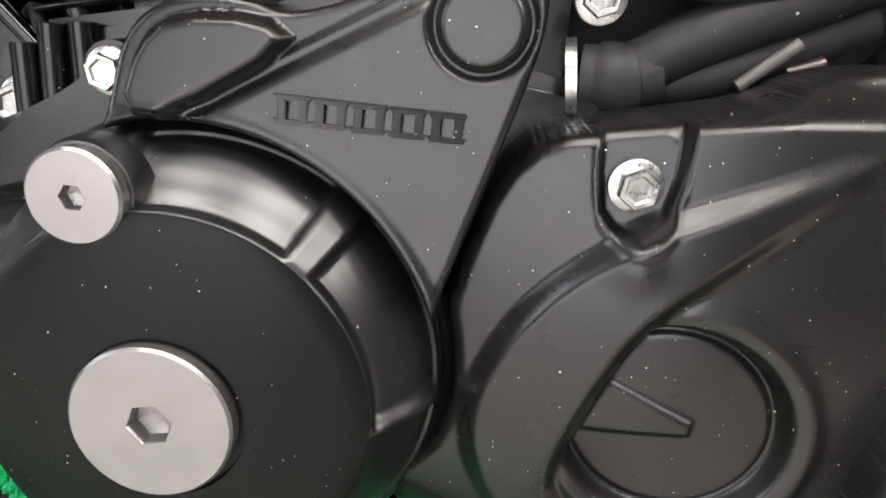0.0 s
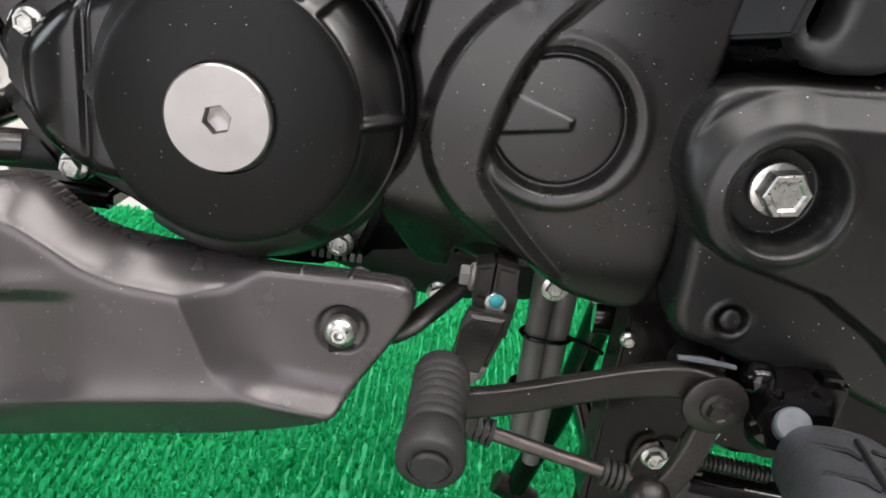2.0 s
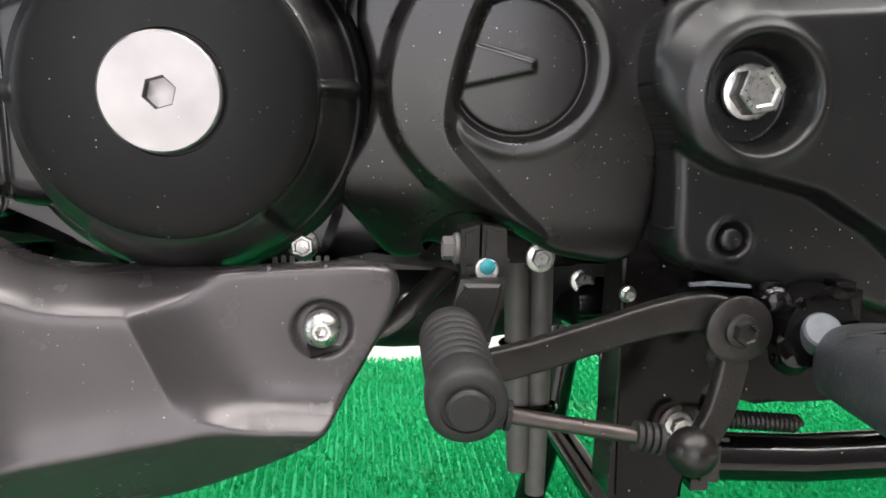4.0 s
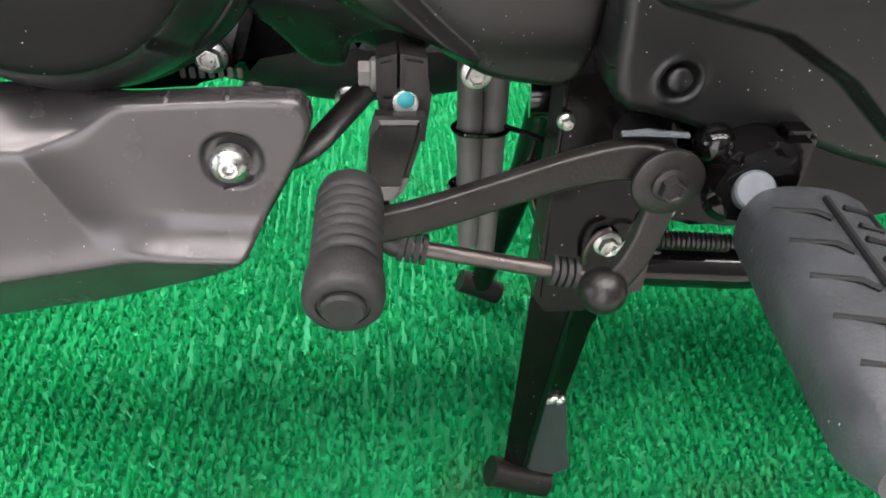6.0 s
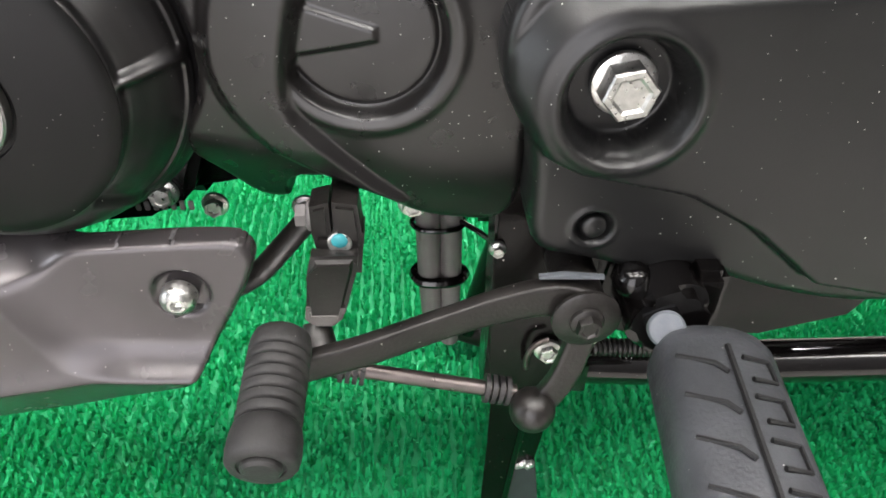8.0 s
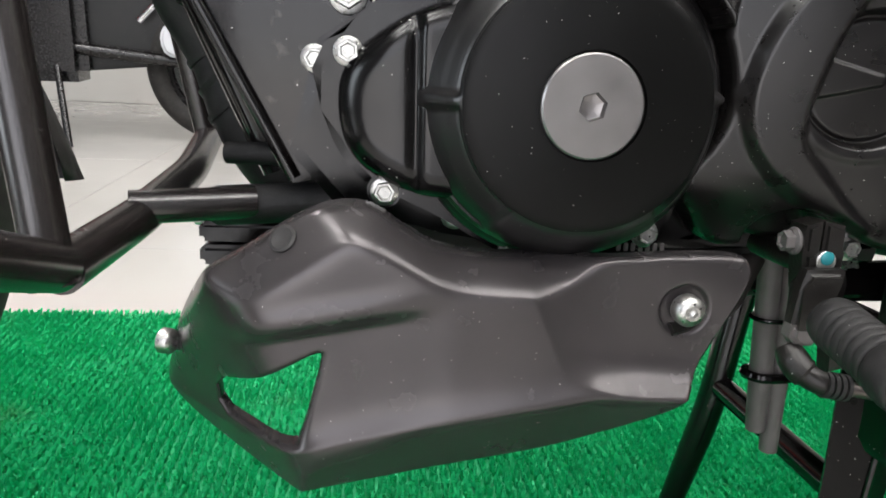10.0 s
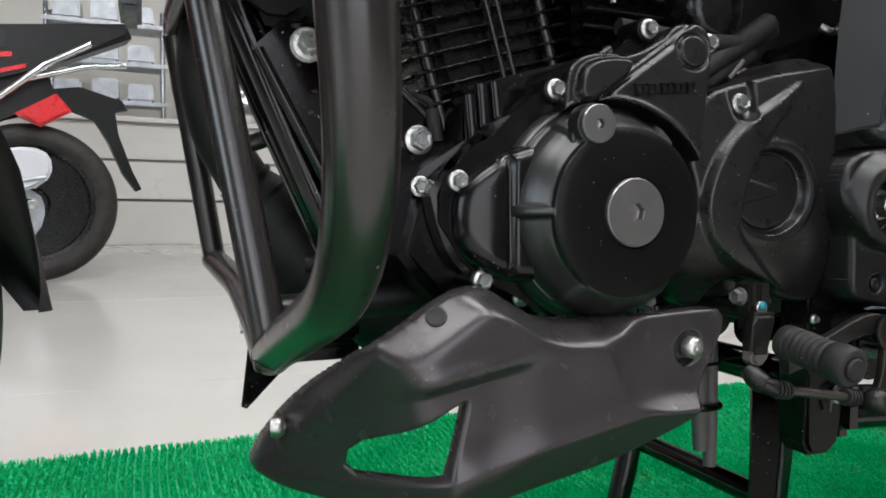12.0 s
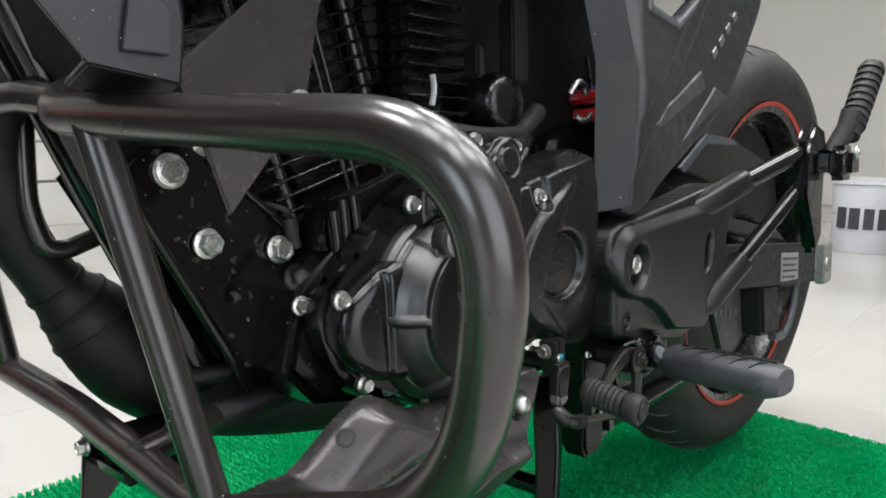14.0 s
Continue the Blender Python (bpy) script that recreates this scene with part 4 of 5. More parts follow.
part("wire_clip", sweep(B(), smooth_line([(0.195, -0.07, 0.545), (0.20, -0.075, 0.555), (0.21, -0.075, 0.553), (0.215, -0.075, 0.545)]), 0.0028, 10), STEEL, bike)
part("wire_clip", sweep(B(), smooth_line([(0.205, -0.07, 0.525), (0.212, -0.075, 0.521), (0.222, -0.075, 0.527)]), 0.0028, 10), STEEL, bike)
part("wiring_loom", sweep(B(), smooth_line([(0.04, -0.05, 0.512), (0.09, -0.055, 0.508), (0.15, -0.05, 0.512), (0.2, -0.03, 0.53)]), 0.006, 12), RUBBER, bike)
# red shock spring
shock = new("shock_absorber")
shock.parent = bike
shock["label"] = "rear shock absorber with red coil spring"
pts = []
for k in range(0, 81):
    a = k / 20 * 2 * math.pi
    c = Vector((0.368 - 0.00035 * k, CY - 0.005, 0.487 + 0.0009 * k))
    pts.append(c + Vector((0.031 * math.cos(a), 0.031 * math.sin(a), 0)))
part("coil_spring", sweep(B(), pts, 0.0078, 8), RED, shock, "red coil spring")
part("damper_rod", sweep(B(), [(0.399, CY - 0.005, 0.40), (0.344, CY - 0.005, 0.60)], 0.016, 14), FIN, shock)
part("spring_collar", sweep(B(), [(0.3575, CY - 0.005, 0.560), (0.355, CY - 0.005, 0.566)], 0.041, 20), BLUE, shock)
# Added black sheet that darkens the see-through gaps in the frame
bm = B()
prism(bm, [(-0.05, 0.56), (0.02, 0.50), (0.20, 0.47), (0.42, 0.47), (0.56, 0.60), (0.62, 0.80), (-0.22, 0.80), (-0.2, 0.66)], 0.115, 0.135, 0.004)
part("inner_panel", bm, EXH, bike, "added matt black sheet closing the gaps behind the frame")
bm = B()
prism(bm, [(-0.26, 0.63), (-0.10, 0.60), (0.16, 0.635), (0.46, 0.70), (0.46, 0.82), (-0.26, 0.82)], -0.085, 0.11, 0.01)
part("tank_underside", bm, EXH, bike, "matt black tank underside")

# ---- leg guard ----
lg = new("leg_guard")
lg.parent = bike
lg["label"] = "satin black tubular leg guard with welded corners"
TR = 0.0100
loop = [(-0.199, -0.112, 0.319), (-0.199, -0.272, 0.370), (-0.218, -0.306, 0.493), (-0.2335, -0.045, 0.5138), (-0.200, -0.008, 0.533)]
part("loop_tube", sweep(B(), loop, TR, 28, 0.058, steps=14), TUBE, lg, "satin black bent loop tube")
for a, b in (((-0.199, -0.116, 0.315), (-0.232, -0.086, 0.511)), ((-0.2016, 0.1635, 0.3445), (-0.232, 0.142, 0.520))):
    part("front_upright", sweep(B(), [a, b], 0.0088, 24), TUBE, lg)
    part("weld", lathe(B(), [(0.0, -0.003), (0.0094, -0.002), (0.0098, 0), (0.0094, 0.003), (0, 0.004)], Matrix.Translation(a) @ pose(0, 0, 0, 0, -12, 0), 24), TUBE, lg)
part("cross_tube", sweep(B(), [(-0.199, -0.110, 0.317), (-0.194, -0.03, 0.322), (-0.192, 0.07, 0.332), (-0.2016, 0.167, 0.3445)], TR, 24, 0.02), TUBE, lg)
part("top_tube", sweep(B(), [(-0.222, -0.045, 0.5195), (-0.228, 0.0, 0.5255), (-0.232, 0.09, 0.527), (-0.232, 0.150, 0.528)], 0.0085, 24), TUBE, lg)
part("clamp_plate", block(B(), (-0.268, 0.02, 0.506), (-0.255, 0.075, 0.548), 0.003), GREYP, lg, "grey clamp plate")
part("inner_hoop", sweep(B(), [(-0.199, 0.085, 0.57), (-0.2035, 0.085, 0.50), (-0.2045, 0.085, 0.463), (-0.197, 0.085, 0.437), (-0.185, 0.085, 0.434), (-0.150, 0.080, 0.447)], 0.0065, 18, 0.03), TUBE, lg)
part("lower_stay", sweep(B(), [(-0.198, -0.03, 0.327), (-0.14, -0.012, 0.328)], 0.0085, 18), TUBE, lg)

# ---- exhaust and lower bracket ----
ex = smooth_line([(-0.09, 0.045, 0.60), (-0.17, 0.075, 0.585), (-0.212, 0.095, 0.52), (-0.208, 0.105, 0.455), (-0.188, 0.11, 0.415), (-0.165, 0.11, 0.385), (-0.135, 0.105, 0.345), (-0.08, 0.10, 0.308), (0.02, 0.098, 0.280), (0.11, 0.10, 0.266), (0.30, 0.14, 0.285)], 6)
rad = np.interp(np.linspace(0, 1, len(ex)), [0, 0.2, 0.38, 0.43, 0.5, 0.6, 1.0], [0.017, 0.018, 0.019, 0.020, 0.030, 0.036, 0.032])
exh = part("exhaust_pipe", sweep(B(), ex, [float(r) for r in rad], 28), EXH, bike, "matt black exhaust header with fat collector")
for k in (25, 28, 31):
    a, b = ex[k], ex[k] + (ex[k + 1] - ex[k]).normalized() * 0.004
    part("collar", sweep(B(), [a, b], float(rad[k]) + 0.0018, 28), EXH, exh)
br = new("lower_bracket")
br.parent = bike
br["label"] = "gloss black lower frame bracket"
bm = B()
prism(bm, [(-0.182, 0.312), (-0.176, 0.314), (-0.15, 0.275), (-0.186, 0.238), (-0.190, 0.240)], 0.085, 0.089, 0.001)
part("gusset", bm, GLOSS, br)
for z in (0.302, 0.288):
    part("channel", block(B(), (-0.18, 0.03, z - 0.006), (-0.115, 0.085, z + 0.006), 0.003), GLOSS, br)
part("bolt", hex_head(B(), Matrix.Translation((-0.186, 0.075, 0.302)) @ pose(0, 0, 0, 0, -90, 0), 0.009, 0.0068, 0.006), STEEL, br)

# ---- tank shroud above the guard ----
shr = new("tank_shroud")
shr.parent = bike
shr["label"] = "dark grey faceted tank shroud"


def facets(name, pts, faces, material, owner, thick=0.004):
    bm = B()
    vs = [bm.verts.new(p) for p in pts]
    for f in faces:
        bm.faces.new([vs[i] for i in f])
    bmesh.ops.recalc_face_normals(bm, faces=bm.faces)
    bmesh.ops.solidify(bm, geom=bm.faces[:], thickness=thick)
    bmesh.ops.bevel(bm, geom=[e for e in bm.edges if e.calc_face_angle(0) > 0.3], offset=0.0012, segments=2, affect="EDGES", clamp_overlap=True)
    return part(name, bm, material, owner, angle=25)


facets("cowl", [(-0.285, -0.125, 0.575), (-0.254, -0.140, 0.525), (-0.217, -0.140, 0.5195), (-0.214, -0.140, 0.545), (-0.224, -0.142, 0.60), (-0.29, -0.13, 0.62), (-0.245, -0.095, 0.521), (-0.20, -0.095, 0.519), (-0.195, -0.105, 0.545), (-0.20, -0.105, 0.62)],
       [(0, 1, 2, 3, 4, 5), (1, 6, 7, 2), (2, 7, 8, 3), (3, 8, 9, 4)], PLAST, shr)
# Paler plate puts the lit look of a cowl facet into colour
facets("light_facet", [(-0.242, -0.1425, 0.531), (-0.2225, -0.1425, 0.5305), (-0.2215, -0.1425, 0.547), (-0.228, -0.1425, 0.555), (-0.238, -0.1425, 0.552)], [(0, 1, 2, 3, 4)], ACC, shr, 0.0012)
facets("lower_fin", [(-0.190, -0.086, 0.535), (-0.145, -0.092, 0.575), (-0.100, -0.085, 0.571), (-0.108, -0.080, 0.520), (-0.155, -0.070, 0.459), (-0.14, -0.088, 0.526), (-0.15, -0.10, 0.64), (-0.09, -0.10, 0.64)],
       [(0, 1, 5), (1, 2, 3, 5), (0, 5, 4), (5, 3, 4), (1, 6, 7, 2)], GUARD, shr)
bolt_at(shr, -0.118, -0.088, 0.520, 0.008, 0.0085, 0.005, 0.4)

# ---- side panel ----
sd = new("side_panel")
sd.parent = bike
sd["label"] = "dark grey side panel with light accents"
SP = [(0.205, 0.66), (0.236, 0.570), (0.232, 0.51), (0.2215, 0.462), (0.224, 0.444), (0.236, 0.434), (0.262, 0.438), (0.30, 0.462), (0.374, 0.495), (0.44, 0.528), (0.486, 0.556), (0.56, 0.62), (0.634, 0.69), (0.66, 0.78), (0.2, 0.78)]


def side_y(P):
    x, z = P[:, 0], P[:, 1]
    y = -0.118 + 0.10 * np.clip(z - 0.55, 0, 1) + 0.012 * step01(0.232, 0.218, x + 0.10 * (0.5 - z))
    d1 = (z - 0.47) - (x - 0.22) * 0.95
    y = y + 0.008 * step01(0.0, -0.02, d1)
    d2 = (z - 0.53) - (x - 0.25) * 0.9
    return y - 0.004 * step01(-0.004, 0.004, d2)


spn = relief("panel", SP, side_y, lambda P: side_y(P) + 0.015, SIDE, sd, step=0.003, rnd=0.006, cuts=1,
             holes=[[(0.229, 0.468), (0.236, 0.470), (0.236, 0.447), (0.228, 0.445)], [(0.262, 0.622), (0.318, 0.615), (0.40, 0.66), (0.37, 0.69), (0.27, 0.69)]])


def strip(name, poly, material, owner, fn, lift=0.002, cuts=0):
    return relief(name, poly, lambda P: fn(P) - lift, lambda P: fn(P) + 0.001, material, owner, step=0.002, rnd=0.0015, cuts=cuts)


strip("accent", [(0.262, 0.514), (0.280, 0.509), (0.402, 0.557), (0.396, 0.577)], ACC, spn, side_y)
strip("accent", [(0.342, 0.500), (0.352, 0.503), (0.466, 0.552), (0.432, 0.562)], ACC, spn, side_y)
strip("vent_rim", [(0.255, 0.70), (0.257, 0.618), (0.318, 0.608), (0.41, 0.658), (0.405, 0.664), (0.317, 0.6165), (0.264, 0.625), (0.264, 0.70)], GREYP, spn, side_y)
for k in range(4):
    bm = B()
    x0 = 0.440 + 0.024 * k
    z0 = 0.600 + 0.016 * k
    yv = float(side_y(np.array([[x0, z0]]))[0])
    block(bm, (-0.007, -0.002, -0.005), (0.007, 0.0, 0.005), 0.001, Matrix.Translation((x0, yv, z0)) @ Matrix.Rotation(radians(-40), 4, "Y"))
    part("badge_bar", bm, STEEL, spn, "plain badge bar")

facets("front_return", [(0.2075, -0.108, 0.66), (0.236, -0.113, 0.570), (0.232, -0.116, 0.51), (0.223, -0.116, 0.445), (0.193, -0.078, 0.66), (0.222, -0.082, 0.570), (0.2185, -0.084, 0.51), (0.211, -0.088, 0.440)],
       [(0, 1, 5, 4), (1, 2, 6, 5), (2, 3, 7, 6)], SIDE, sd)
# the lower front corner of the panel stands out over the covers
for ob in [sd] + list(sd.children_recursive):
    if ob.type == "MESH":
        for v in ob.data.vertices:
            w = float(step01(0.66, 0.47, v.co.z) * step01(0.40, 0.245, v.co.x))
            v.co.x -= 0.035 * w
            v.co.y -= 0.0175 * w
# rear hugger and inner mudguard
facets("hugger", [(0.44, -0.075, 0.47), (0.47, -0.075, 0.508), (0.60, -0.075, 0.505), (0.75, -0.07, 0.475), (0.62, -0.078, 0.43), (0.44, 0.09, 0.48), (0.47, 0.09, 0.515), (0.60, 0.09, 0.515), (0.75, 0.09, 0.485)],
       [(0, 1, 2, 3, 4), (1, 6, 7, 2), (2, 7, 8, 3), (0, 5, 6, 1)], PLAST, bike)
facets("hugger_edge", [(0.385, -0.088, 0.475), (0.47, -0.085, 0.513), (0.56, -0.085, 0.507), (0.57, -0.085, 0.498), (0.47, -0.085, 0.50), (0.40, -0.088, 0.467)], [(0, 1, 2, 3, 4, 5)], GREYP, bike, 0.003)

# frame tubes to the pillion step, swing arm, rear wheel
part("stay_tube", sweep(B(), [(0.37, -0.142, 0.447), (0.50, -0.185, 0.490)], 0.0095, 20), GLOSS, bike, "gloss black pillion stay tube")
part("stay_tube", sweep(B(), [(0.375, -0.142, 0.352), (0.49, -0.182, 0.446)], 0.0085, 20), GLOSS, bike, "gloss black pillion stay tube")
part("stay_boot", sweep(B(), [(0.330, -0.122, 0.430), (0.350, -0.134, 0.438), (0.405, -0.152, 0.459)], [0.008, 0.0125, 0.012], 20, square=0.6), PLAST, pcov)
part("stay_boot", sweep(B(), [(0.335, -0.120, 0.324), (0.352, -0.134, 0.334), (0.405, -0.152, 0.375)], [0.008, 0.012, 0.0115], 20, square=0.6), PLAST, pcov)
ps = new("pillion_step")
ps.parent = bike
ps["label"] = "gloss black pillion step bracket, folded"
bm = B()
prism(bm, [(0.485, 0.50), (0.51, 0.522), (0.545, 0.515), (0.56, 0.49), (0.545, 0.47), (0.54, 0.43), (0.55, 0.39), (0.525, 0.372), (0.51, 0.41), (0.478, 0.440), (0.487, 0.47)], -0.195, -0.180, 0.004)
part("bracket", bm, FRAME, ps)
part("step_arm", sweep(B(), [(0.555, -0.20, 0.485), (0.57, -0.212, 0.515), (0.575, -0.215, 0.535)], 0.011, 14), RUBBER, ps)
pa, pb2 = Vector((0.572, -0.213, 0.505)), Vector((0.640, -0.222, 0.590))
fp = part("pillion_peg", sweep(B(), [pa, pb2], 0.0125, 20), RUBBER, ps, "ribbed black rubber pillion peg, folded up")
for k in range(9):
    c0 = pa.lerp(pb2, 0.14 + 0.095 * k)
    part("peg_rib", sweep(B(), [c0, c0 + (pb2 - pa).normalized() * 0.005], 0.0150, 16), RUBBER, fp)
part("step_block", block(B(), (0.535, -0.225, 0.455), (0.585, -0.195, 0.495), 0.009, segs=3), FRAME, ps)
part("bolt", hex_head(B(), out_m(0.558, -0.226, 0.486), 0.010, 0.0085, 0.003), STEEL, ps)
bm = B()
prism(bm, [(0.20, 0.415), (0.40, 0.388), (0.86, 0.345), (0.875, 0.32), (0.86, 0.285), (0.40, 0.337), (0.20, 0.375)], -0.120, -0.085, 0.004)
sw = part("swing_arm", bm, EXH, bike, "black swing arm with a printed label")
bm = B()
prism(bm, [(0.655, 0.353), (0.735, 0.345), (0.737, 0.306), (0.657, 0.313)], -0.1215, -0.1203, 0.0003)
st = part("label_plate", bm, STICK, sw, "small printed warning label")
bm = B()
for k in range(4):
    x0, z0 = 0.661, 0.346 - 0.0085 * k
    prism(bm, [(x0, z0), (x0 + 0.068 - 0.008 * (k % 2), z0 - 0.0072), (x0 + 0.068 - 0.008 * (k % 2), z0 - 0.0105), (x0, z0 - 0.0034)], -0.1222, -0.1216, 0)
part("print_bars", bm, INK, st)
part("axle_nut", hex_head(B(), out_m(0.845, -0.121, 0.315), 0.022, 0.017, 0.016), STEEL, sw)
part("chain_adjuster", block(B(), (0.83, -0.135, 0.285), (0.872, -0.12, 0.345), 0.002), STEEL, sw)
part("swing_arm_far", prism(B(), [(0.20, 0.415), (0.40, 0.388), (0.86, 0.345), (0.875, 0.32), (0.86, 0.285), (0.40, 0.337), (0.20, 0.375)], 0.125, 0.16, 0.004), GLOSS, bike)
bm = B()
prism(bm, [(0.26, 0.43), (0.45, 0.425), (0.75, 0.375), (0.80, 0.35), (0.45, 0.405), (0.26, 0.405)], -0.090, -0.060, 0.004)
part("chain_case", bm, PLAST, bike)


def wheel(owner, x, y, z, R, wid, stripe, rim_mat, name="rear_wheel", lab="", turn=0.0, lean=0.0):
    w = new(name)
    w.parent = owner
    if lab:
        w["label"] = lab
    m = Matrix.Translation((x, y, z)) @ Matrix.Rotation(turn, 4, "Z") @ Matrix.Rotation(lean, 4, "X") @ out_m(0, 0, 0)
    prof = []
    for k in range(25):
        a = math.pi * (k / 24) - math.pi / 2
        prof.append((R - 0.055 + 0.055 * math.cos(a) ** 0.8 if abs(math.cos(a)) > 1e-6 else R - 0.055, wid / 2 * math.sin(a)))
    prof = [(R - 0.085, -wid * 0.36)] + prof + [(R - 0.085, wid * 0.36)]
    ty = part("tyre", lathe(B(), prof, m, 120), TYRE, w, "worn-in black tyre")
    rr = R - 0.083
    rim = part("rim", lathe(B(), [(rr + 0.006, -wid * 0.36), (rr + 0.004, -wid * 0.40), (rr - 0.012, -wid * 0.36), (rr - 0.022, -wid * 0.1), (rr - 0.022, wid * 0.1), (rr - 0.012, wid * 0.36), (rr + 0.004, wid * 0.40), (rr + 0.006, wid * 0.36)], m, 96), rim_mat, w)
    if stripe:
        for sgn in (1, -1):
            part("rim_tape", lathe(B(), [(rr - 0.002, sgn * (wid * 0.392)), (rr + 0.0035, sgn * (wid * 0.409)), (rr + 0.0025, sgn * (wid * 0.411)), (rr - 0.003, sgn * (wid * 0.395))], m, 96), stripe, rim, "red rim tape")
    part("hub", lathe(B(), [(0.0, -0.06), (0.05, -0.06), (0.062, -0.03), (0.062, 0.03), (0.05, 0.06), (0, 0.06)], m, 40), rim_mat, w)
    for k in range(5):
        a = k * 2 * math.pi / 5 + 0.3
        for da in (-0.12, 0.12):
            part("spoke", sweep(B(), [m @ Vector((0.055 * math.cos(a), 0.055 * math.sin(a), 0)), m @ Vector(((rr - 0.018) * math.cos(a + da), (rr - 0.018) * math.sin(a + da), 0))], [0.016, 0.010], 10), rim_mat, w)
    return w, ty, m


rw, ty, wm = wheel(bike, 0.762, 0.0, 0.336, 0.314, 0.130, ORANGE, FIN, "rear_wheel", "black rear wheel with red rim tape", -0.038, 0.09)
# Added dark disc behind the spokes, so the wheel's inside stays dark
part("hub_plate", lathe(B(), [(0, -0.035), (0.08, -0.035), (0.12, -0.02), (0.2, -0.012), (0.2, 0.012), (0, 0.03)], wm, 48), EXH, rw)
# tread grooves
for sgn in (1, -1):
    g0 = None
    for k in range(40):
        q1 = wm @ Matrix.Rotation(2 * math.pi * (k + 0.25 * sgn) / 40, 4, "Z")
        if g0 is None:
            line_ = [Vector(v) for v in ((0.3143, 0.0, sgn * 0.006), (0.3122, 0.007, sgn * 0.022), (0.3055, 0.012, sgn * 0.038), (0.2925, 0.013, sgn * 0.052))]
            g0 = part("tread_groove", sweep(B(), smooth_line(line_, 3), [0.0012] + [0.0021] * 7 + [0.0012, 0.0008], 6), INK, ty)
            g0.matrix_local = q1
        else:
            twin(g0, q1, ty)
part("splash_guard", prism(B(), [(0.475, 0.345), (0.60, 0.325), (0.615, 0.240), (0.570, 0.222), (0.535, 0.238)], -0.086, -0.078, 0.002), SIDE, bike, "dark grey splash guard ahead of the wheel")
for k in range(5):
    part("print_bar", block(B(), (0.505 + 0.017 * k, -0.0875, 0.287 - 0.0026 * k), (0.518 + 0.017 * k, -0.0862, 0.296 - 0.0026 * k), 0.0003), GREYP, bike)
part("flap_box", prism(B(), [(0.632, 0.310), (0.705, 0.303), (0.722, 0.225), (0.645, 0.236)], -0.105, -0.070, 0.005), EXH, bike)
part("flap_arm", sweep(B(), smooth_line([(0.690, -0.102, 0.226), (0.735, -0.104, 0.222), (0.775, -0.104, 0.250), (0.800, -0.102, 0.292)]), 0.0060, 12), GREYP, bike)
part("flap_arm", sweep(B(), [(0.722, -0.100, 0.300), (0.798, -0.101, 0.290)], 0.0050, 10), EXH, bike)
part("silencer", sweep(B(), [(0.30, 0.165, 0.30), (0.42, 0.175, 0.31), (0.86, 0.20, 0.42)], [0.03, 0.045, 0.05], 24, 0.05), EXH, bike, "matt black silencer")

# front wheel and mudguard
FC, FTURN = (-0.603, 0.0365, 0.304), radians(40.7)
wheel(bike, *FC, 0.304, 0.096, None, FIN, "front_wheel", "black front wheel turned aside", FTURN)
FT = Matrix.Translation(FC) @ Matrix.Rotation(FTURN, 4, "Z")
bm = B()
ring = []
for k in range(31):
    a = radians(-1.5 + 113 * k / 30)
    R = 0.327 + (0.030 * (1 - k / 7) ** 2 if k < 7 else 0)
    wk = 0.067 * (0.15 + 0.85 * min(1, k / 6) ** 0.7)
    row = []
    for j in range(9):
        u = -1 + 2 * j / 8
        row.append(bm.verts.new(FT @ Vector(((R - 0.02 * u * u) * math.cos(a), wk * u, (R - 0.02 * u * u) * math.sin(a)))))
    ring.append(row)
for a, b in zip(ring, ring[1:]):
    for j in range(8):
        bm.faces.new((a[j], a[j + 1], b[j + 1], b[j]))
bmesh.ops.solidify(bm, geom=bm.faces[:], thickness=0.0035)
part("front_mudguard", bm, PLAST, bike, "black plastic front mudguard")
for s in (-1, 1):
    part("fork_leg", sweep(B(), [FT @ Vector((0, s * 0.09, 0)), FT @ Vector((0.13, s * 0.09, 0.38))], 0.024, 20), FIN, bike)

# ---- gear lever ----
gear = new("gear_lever")
gear.parent = bike
gear["label"] = "black gear lever with ribbed rubber pedal and linkage"

part("lever_arm", sweep(B(), smooth_line([(0.200, -0.131, 0.3125), (0.187, -0.1305, 0.3155), (0.168, -0.1325, 0.3130), (0.145, -0.137, 0.3080), (0.118, -0.1435, 0.3025), (0.091, -0.1485, 0.2985)]), [0.0043 - 0.0012 * min(1, k / 16) for k in range(31)], 24, flat=1.85, square=0.35), LEVER, gear)
part("drop_arm", sweep(B(), smooth_line([(0.2005, -0.133, 0.3135), (0.1985, -0.135, 0.297), (0.194, -0.137, 0.280), (0.187, -0.138, 0.2665)]), 0.0030, 24, flat=1.75, square=0.35), LEVER, gear)
pv = part("pivot_washer", lathe(B(), [(0, 0), (0.0124, 0), (0.0124, 0.0016), (0.0116, 0.0022), (0.005, 0.0022), (0, 0.0022)], out_m(0.1990, -0.1360, 0.3102), 40), LEVER, gear)
part("pivot_bolt", hex_head(B(), out_m(0.1990, -0.1382, 0.3102, 0.4), 0.008, 0.0062, 0.0055), LEVER, pv, angle=30)
part("pivot_boss", lathe(B(), [(0.009, -0.03), (0.009, 0), (0, 0)], out_m(0.1990, -0.13, 0.3102), 28), LEVER, gear)
pm = Matrix.Translation((0.0935, -0.145, 0.3125)) @ (Vector((-0.001, -0.047, -0.0075)).to_track_quat("Z", "Y").to_matrix().to_4x4())
prof = [(0, 0), (0.0085, 0), (0.0096, 0.001), (0.0102, 0.0035)]
for k in range(7):
    z = 0.0055 + k * 0.0041
    prof += [(0.0104, z), (0.0104, z + 0.0024), (0.0099, z + 0.0030), (0.0090, z + 0.0033), (0.0090, z + 0.0036), (0.0099, z + 0.0039)]
